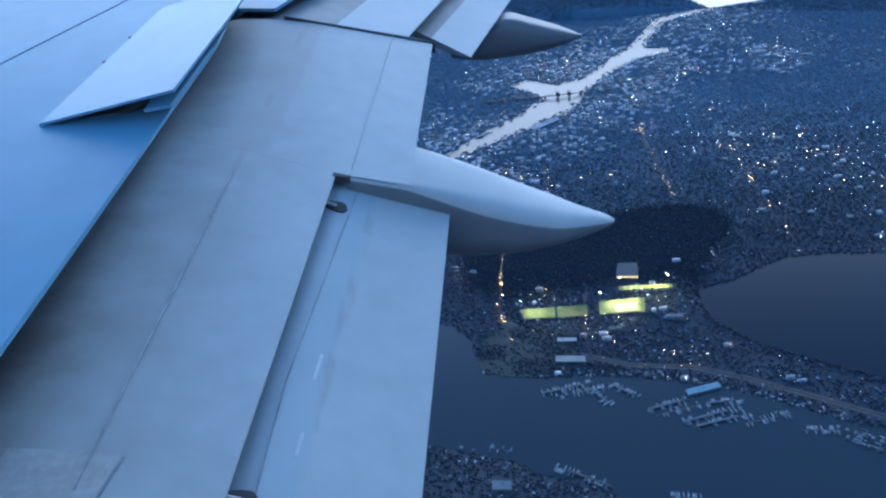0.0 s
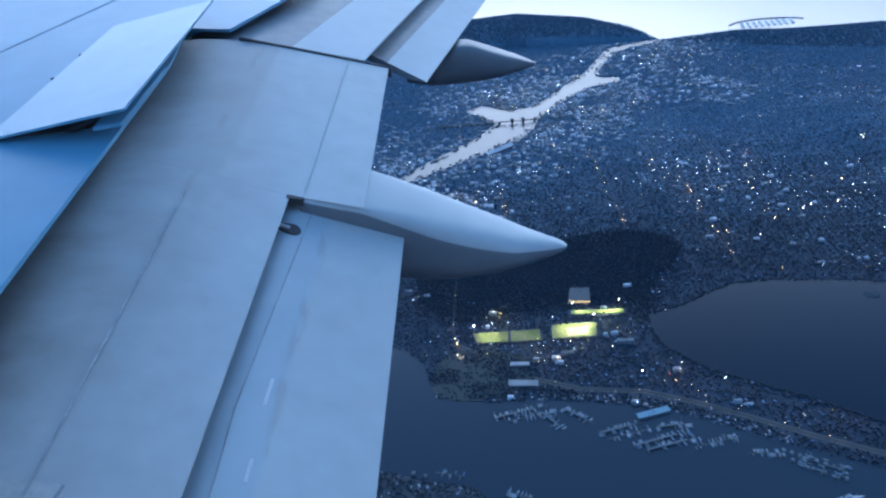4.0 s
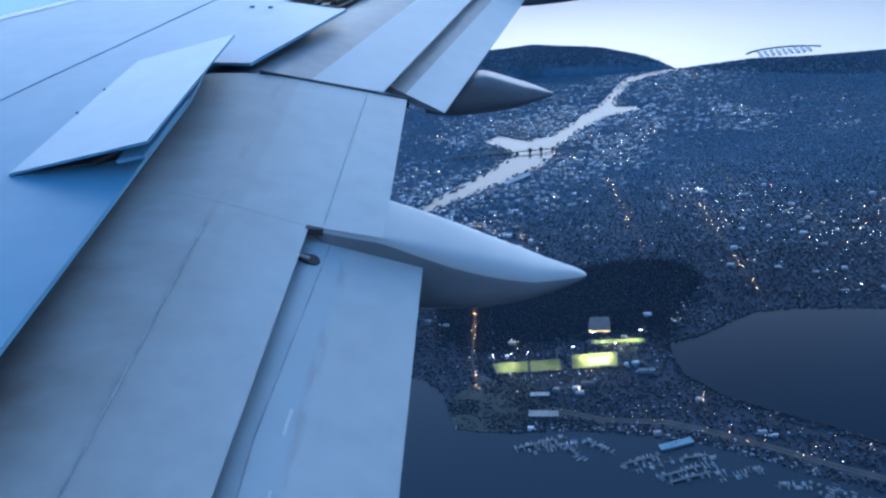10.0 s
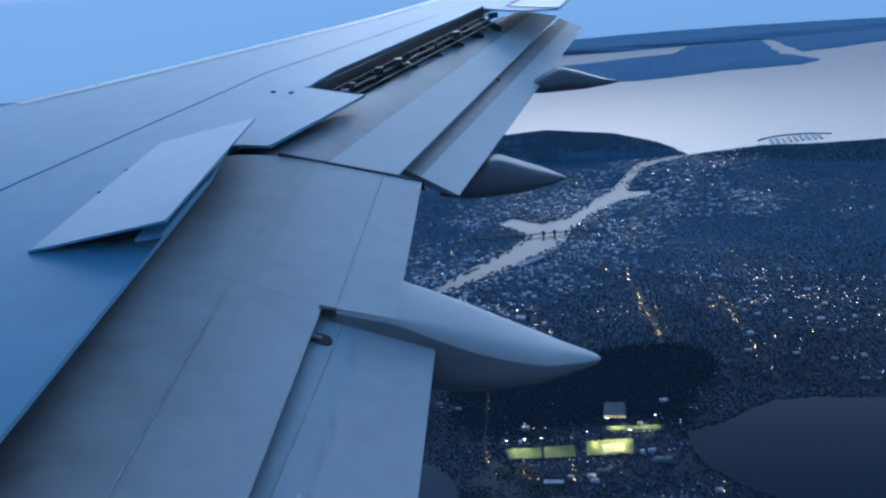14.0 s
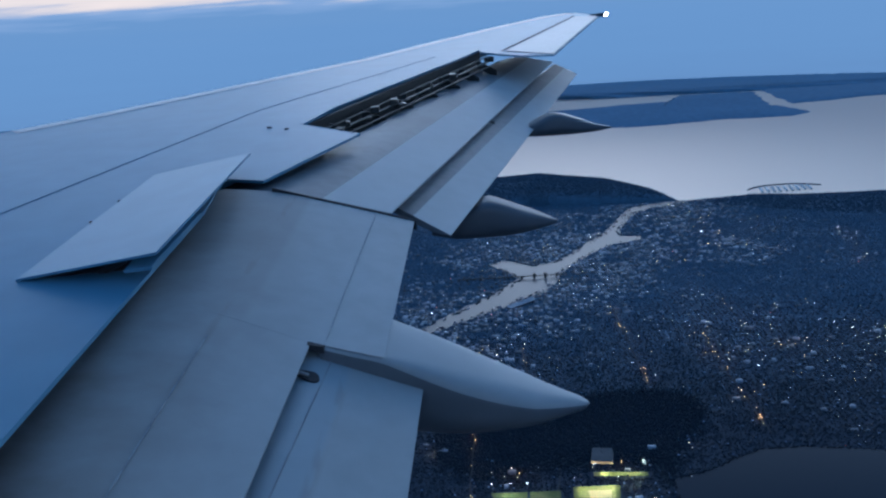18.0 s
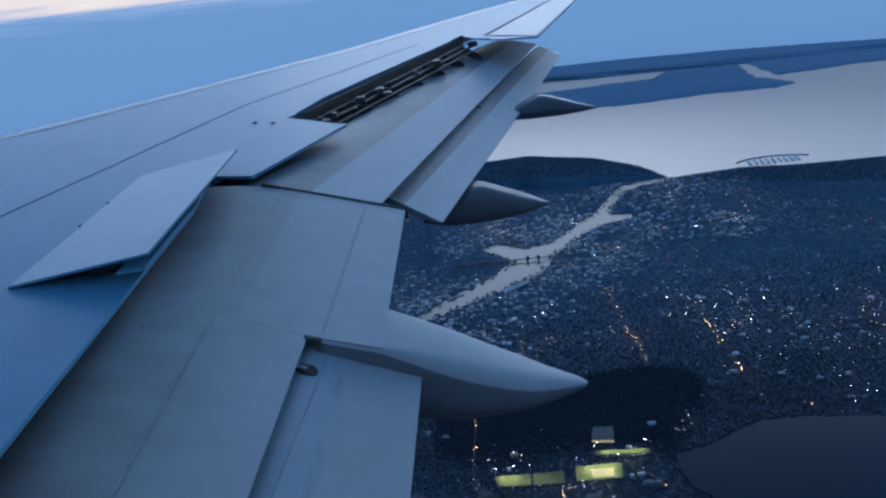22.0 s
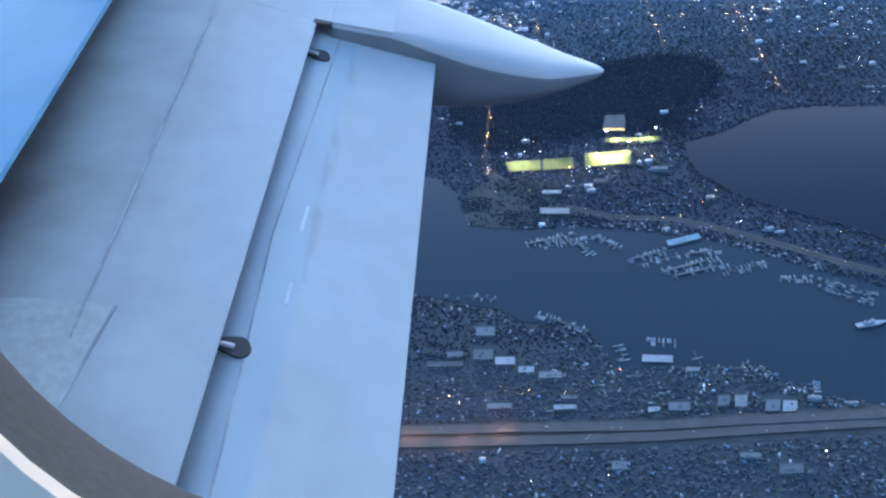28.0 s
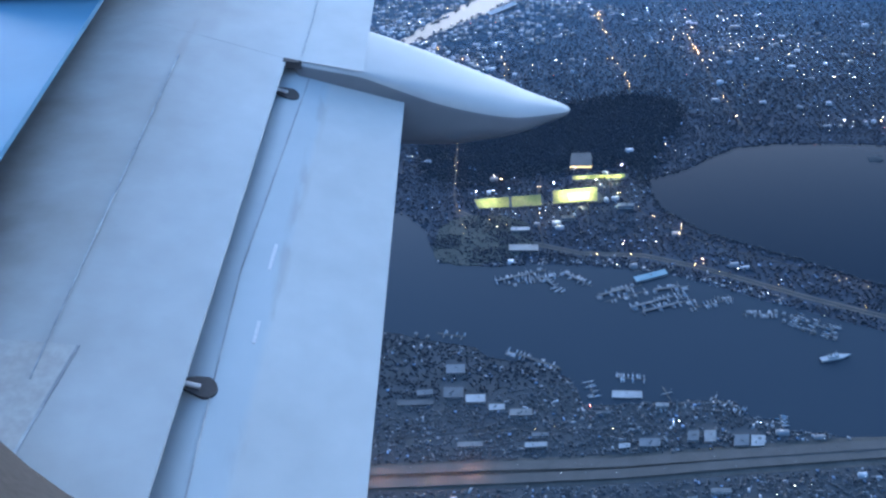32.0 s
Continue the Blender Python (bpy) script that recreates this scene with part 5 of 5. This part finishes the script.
for n_w, i in enumerate(canal_side):
    t = kinds[n_w % 4]
    m = pose(float(hx[i]), float(hy[i]), 0, 0, 0, -4 + random.Random(n_w).choice((0, 0, 90, 35)))
    if t[1]:
        copy_thing(t[0], m)
    else:
        t[0].matrix_basis, t[1] = m, True

# ---- docks, boats, ship ----
BOAT = Matrix.Scale(1.7, 4)
hull_v = [[(-0.36, -1.5, 0.5), (0.36, -1.5, 0.5), (0.40, 0.2, 0.5), (0.0, 1.6, 0.58), (-0.40, 0.2, 0.5)], [(-0.28, -1.4, 0.0), (0.28, -1.4, 0.0), (0.30, 0.2, 0.0), (0.0, 1.3, 0.0), (-0.30, 0.2, 0.0)]]
boat = thing("boat", (0, 0, -60), "small pale motor boat moored at a dock", "boat", "moored boats")
part("hull", loft([[BOAT @ Vector(p) for p in r] for r in hull_v[::-1]]), M_HULL, boat)
part("cabin", prism([(-0.36, -1.3, 1.35), (0.36, -1.3, 1.35), (0.31, 0.63, 1.2), (-0.31, 0.63, 1.2)], 0.64, 0.05), M_CABIN, boat)
tarp = thing("boat", (0, 0, -60), "moored boat under a blue cover", "boat", "moored boats")
part("hull", loft([[BOAT @ Vector(p) for p in r] for r in hull_v[::-1]]), M_HULL, tarp)
part("cover", prism([(-0.48, -1.8, 1.2), (0.48, -1.8, 1.2), (0.35, 1.26, 1.05), (-0.35, 1.26, 1.05)], 0.5, 0.08), M_BLUE, tarp)
sail = thing("boat", (0, 0, -60), "moored sailing yacht with a bare mast", "boat", "moored boats")
part("hull", loft([[BOAT @ Vector(p) for p in r] for r in hull_v[::-1]]), M_HULL, sail)
part("cabin", prism([(-0.28, -0.84, 1.0), (0.28, -0.84, 1.0), (0.21, 0.7, 0.95), (-0.21, 0.7, 0.95)], 0.3, 0.04), M_CABIN, sail)
part("mast", tube((0, 0.4, 0.7), (0, 0.4, 5.6), 0.06, 6), M_POLE, sail)
DOCKS = [[(47, 565), (96, 574)], [(57, 559), (104, 564)], [(90, 566), (105, 538)], [(110, 568), (132, 544)], [(133, 529), (177, 538)], [(139, 521), (180, 529)], [(158, 509), (212, 520)], [(166, 502), (217, 511)],
         [(184, 529), (217, 529)], [(208, 500), (249, 506)], [(249, 486), (278, 481)], [(284, 464), (298, 478)], [(293, 454), (308, 469)], [(303, 446), (318, 461)], [(12, 496), (-12, 505)], [(86, 446), (45, 474)], [(127, 431), (150, 425)],
         [(104, 430), (106, 412)], [(193, 400), (214, 380)], [(236, 376), (232, 362)], [(160, 416), (162, 402)]]
rnd = random.Random(21)
used = [False, False, False]
for a, b in DOCKS:
    a, b = Vector((*a, 0)), Vector((*b, 0))
    d = (b - a).normalized()
    s = Vector((-d.y, d.x, 0))
    dock = thing("dock", (a + b) / 2, "narrow timber dock on the lake", "dock", "marina docks")
    h = (b - a) / 2
    part("deck", prism([(-h - s * 0.35) + Vector((0, 0, 0.75)), (h - s * 0.35) + Vector((0, 0, 0.75)), (h + s * 0.35) + Vector((0, 0, 0.75)), (-h + s * 0.35) + Vector((0, 0, 0.75))], 0.2), M_DOCK, dock)
    for k in (-0.9, -0.3, 0.3, 0.9):
        part("pile", tube(h * k + Vector((0, 0, 0.2)), h * k + Vector((0, 0, 1.3)), 0.12, 6), M_DOCK, dock)
    if (b - a).length > 30 and rnd.random() < 0.75:
        up = Vector((0, 0, 2.0))
        part("canopy", prism([-h * 0.92 - s * 1.1 + up, h * 0.5 - s * 1.1 + up, h * 0.5 + s * 1.1 + up, -h * 0.92 + s * 1.1 + up], 0.2), M_GREYROOF, dock, "long grey moorage roof")
        for k in (-0.8, -0.4, 0.0, 0.4):
            part("canopy_post", tube(h * k + Vector((0, 0, 0.7)), h * k + Vector((0, 0, 1.85)), 0.08, 6), M_DOCK, dock)
    count = int((b - a).length / 1.75)
    for i in range(count):
        for side in (-1, 1):
            if rnd.random() < 0.62:
                continue
            k = rnd.choices((0, 1, 2), (6, 2, 3))[0]
            p = a + d * (i + 0.5) * 1.75 + s * side * rnd.uniform(2.7, 3.0)
            head = math.degrees(math.atan2(s.y, s.x)) - 90 + (0 if side > 0 else 180) + rnd.uniform(-4, 4)
            src = (boat, tarp, sail)[k]
            m = pose(p.x, p.y, 0.22, 0, 0, head)
            if used[k]:
                copy_thing(src, m)
            else:
                src.matrix_basis, used[k] = m, True
# houseboats in rows
hb = thing("houseboat", (277, 484, 0.2), "flat-roofed floating home moored on the lake", "houseboat", "floating homes")
part("float", box(-1.3, -1.8, 0, 1.3, 1.8, 0.35, 0.04), M_DOCK, hb)
part("wall", box(-1.1, -1.5, 0.35, 1.1, 1.5, 1.9), M_CLAD, hb)
part("roof", box(-1.25, -1.7, 1.9, 1.25, 1.7, 2.1, 0.04), M_GREYROOF, hb)
for x, y in ((282, 480), (287, 476), (292, 472), (297, 468), (302, 464), (307, 460), (312, 457), (279, 472), (286, 466), (290, 460), (297, 455), (304, 450), (310, 446), (236, 508), (243, 503), (-20, 501), (-30, 506)):
    copy_thing(hb, pose(x, y, 0.2, 0, 0, rnd.uniform(-50, -20)))
ship = thing("ship", pose(300, 425, 0.2, 0, 0, -86), "white moored ship with a tall deckhouse", "ship")
part("hull", loft([[(-1.6, -11, 0), (1.6, -11, 0), (1.8, 5, 0), (0, 11.5, 0), (-1.8, 5, 0)], [(-2.1, -12, 2.2), (2.1, -12, 2.2), (2.3, 5, 2.2), (0, 13.5, 2.6), (-2.3, 5, 2.2)]]), M_SHIP, ship)
part("deckhouse", box(-1.5, -6, 2.2, 1.5, 2, 4.4, 0.1), M_SHIP, ship)
part("bridge", box(-1.3, -1, 4.4, 1.3, 1.5, 5.8, 0.1), M_SHIP, ship)
part("funnel", tube((0, -4, 4.4), (0, -4.3, 6.6), 0.6, 10, 0.5), M_GREYROOF, ship)
part("mast", tube((0, 0, 5.8), (0, 0, 9), 0.1, 6), M_POLE, ship)
# large marina at the sound: breakwater and rows of pale boats
marina = thing("breakwater", (890, 1922, 0), "long curved rock breakwater round a marina", "breakwater")
for i in range(12):
    u0, u1 = -1 + i / 6, -1 + (i + 1) / 6
    y0, y1 = 30 - 34 * abs(u0) ** 2.6, 30 - 34 * abs(u1) ** 2.6
    part("rock_bank", prism([(u0 * 92, y0, 2.2), (u1 * 92, y1, 2.2), (u1 * 92, y1 + 5, 2.2), (u0 * 92, y0 + 5, 2.2)], 2), M_CONC, marina)
for i in range(9):
    pier = thing("marina_pier", (818 + i * 15, 1886, 0.3), "pale row of moored boats at the marina", "pier", "marina piers")
    part("deck", prism([(0, -6, 1.4), (3, -6, 1.4), (15, 44, 1.4), (12, 44, 1.4)], 1.2), M_DOCK, pier)
    for k in range(7):
        q = (k + 0.3) / 7
        part("moored_boat", prism([(-2 + 12 * q, -6 + 50 * q, 3.0), (5 + 12 * q, -6 + 50 * q, 3.0), (5.8 + 12 * q, -1.5 + 50 * q, 3.0), (-1.2 + 12 * q, -1.5 + 50 * q, 3.0)], 1.8, 0.2), M_BOATROW, pier)
# vessels and floats along both banks of the canal
vx, vy = [], []
rnd = random.Random(31)
for bank_line, sign in ((CANAL_L, 1), (CANAL_R, -1)):
    for (x0, y0), (x1, y1) in zip(bank_line, bank_line[1:]):
        for k in range(int(math.hypot(x1 - x0, y1 - y0) / 5)):
            if rnd.random() < 0.6:
                q = rnd.random()
                vx.append(x0 + (x1 - x0) * q + sign * rnd.uniform(1, 9))
                vy.append(y0 + (y1 - y0) * q - sign * rnd.uniform(1, 7))
vx, vy = np.array(vx), np.array(vy)
ok = inside(vx, vy, CANAL_L + CANAL_R)
vx, vy = vx[ok], vy[ok]
stamp("canal_vessels", BOX_V, BOX_F, np.stack([vx, vy, np.full(len(vx), 0.25)], 1), np.stack([rng.uniform(1, 2.2, len(vx)), rng.uniform(4, 10, len(vx)), rng.uniform(0.8, 2.2, len(vx))], 1), rng.normal(-0.5, 0.3, len(vx)), M_QUAY, "moored work boats and floats along the canal banks", "boats")
# canal bridge
br = thing("bridge", (138, 1371, 0), "low road bridge across the canal", "bridge")
part("deck", prism([(-96, 6.5, 5), (96, -2.5, 5), (96, -6.5, 5), (-96, 2.5, 5)], 0.8), M_CONC, br)
for x in (-80, -55, -30, -5, 20, 43, 63, 84):
    part("pier", box(x - 1.6, -x * 0.047 - 2.5, 0, x + 1.6, -x * 0.047 + 2.5, 4.3, 0.1), M_CONC, br)
for x in (43, 63):
    part("bascule_tower", box(x - 2.5, -x * 0.047 - 4, 4.2, x + 2.5, -x * 0.047 + 4, 9, 0.1), M_CONC, br)
# cars on the motorway
car = thing("car", (-40, 365, 2.2), "small pale car on the motorway", "car", "cars on the motorway")
part("body", prism([(-0.55, -0.22, 0.22), (0.55, -0.22, 0.22), (0.55, 0.22, 0.22), (-0.55, 0.22, 0.22)], 0.2, 0.03), M_WHITE, car)
part("cabin", prism([(-0.3, -0.19, 0.36), (0.2, -0.19, 0.36), (0.2, 0.19, 0.36), (-0.3, 0.19, 0.36)], 0.14, 0.03), M_PANE, car)
part("headlight", box(0.55, -0.18, 0.10, 0.60, 0.18, 0.16), M_HEAD, car, "bright headlights")
lanes = [(-69, 366), (20, 358), (110, 349), (189, 345.5), (270, 341)]
for i in range(18):
    back_way = i % 2
    k = rnd.random() * 3.98
    (x0, y0), (x1, y1) = lanes[int(k)], lanes[int(k) + 1]
    s = k - int(k)
    x, y = x0 + (x1 - x0) * s, y0 + (y1 - y0) * s - (8.7 if back_way else 0) + rnd.uniform(-1.6, 1.6)
    copy_thing(car, pose(x, y, 1.75 if back_way else 2.25, 0, 0, (180 if back_way else 0) + math.degrees(math.atan2(y1 - y0, x1 - x0))))
for x, y in ((-60, 360), (-25, 352), (5, 356)):
    p = new("motorway_lamp", bpy.data.lights.new("motorway_lamp", "POINT"))
    p.data.energy, p.data.color, p.data.shadow_soft_size = 550, (1.0, 0.45, 0.18), 0.5
    p.location = (x, y, 9)
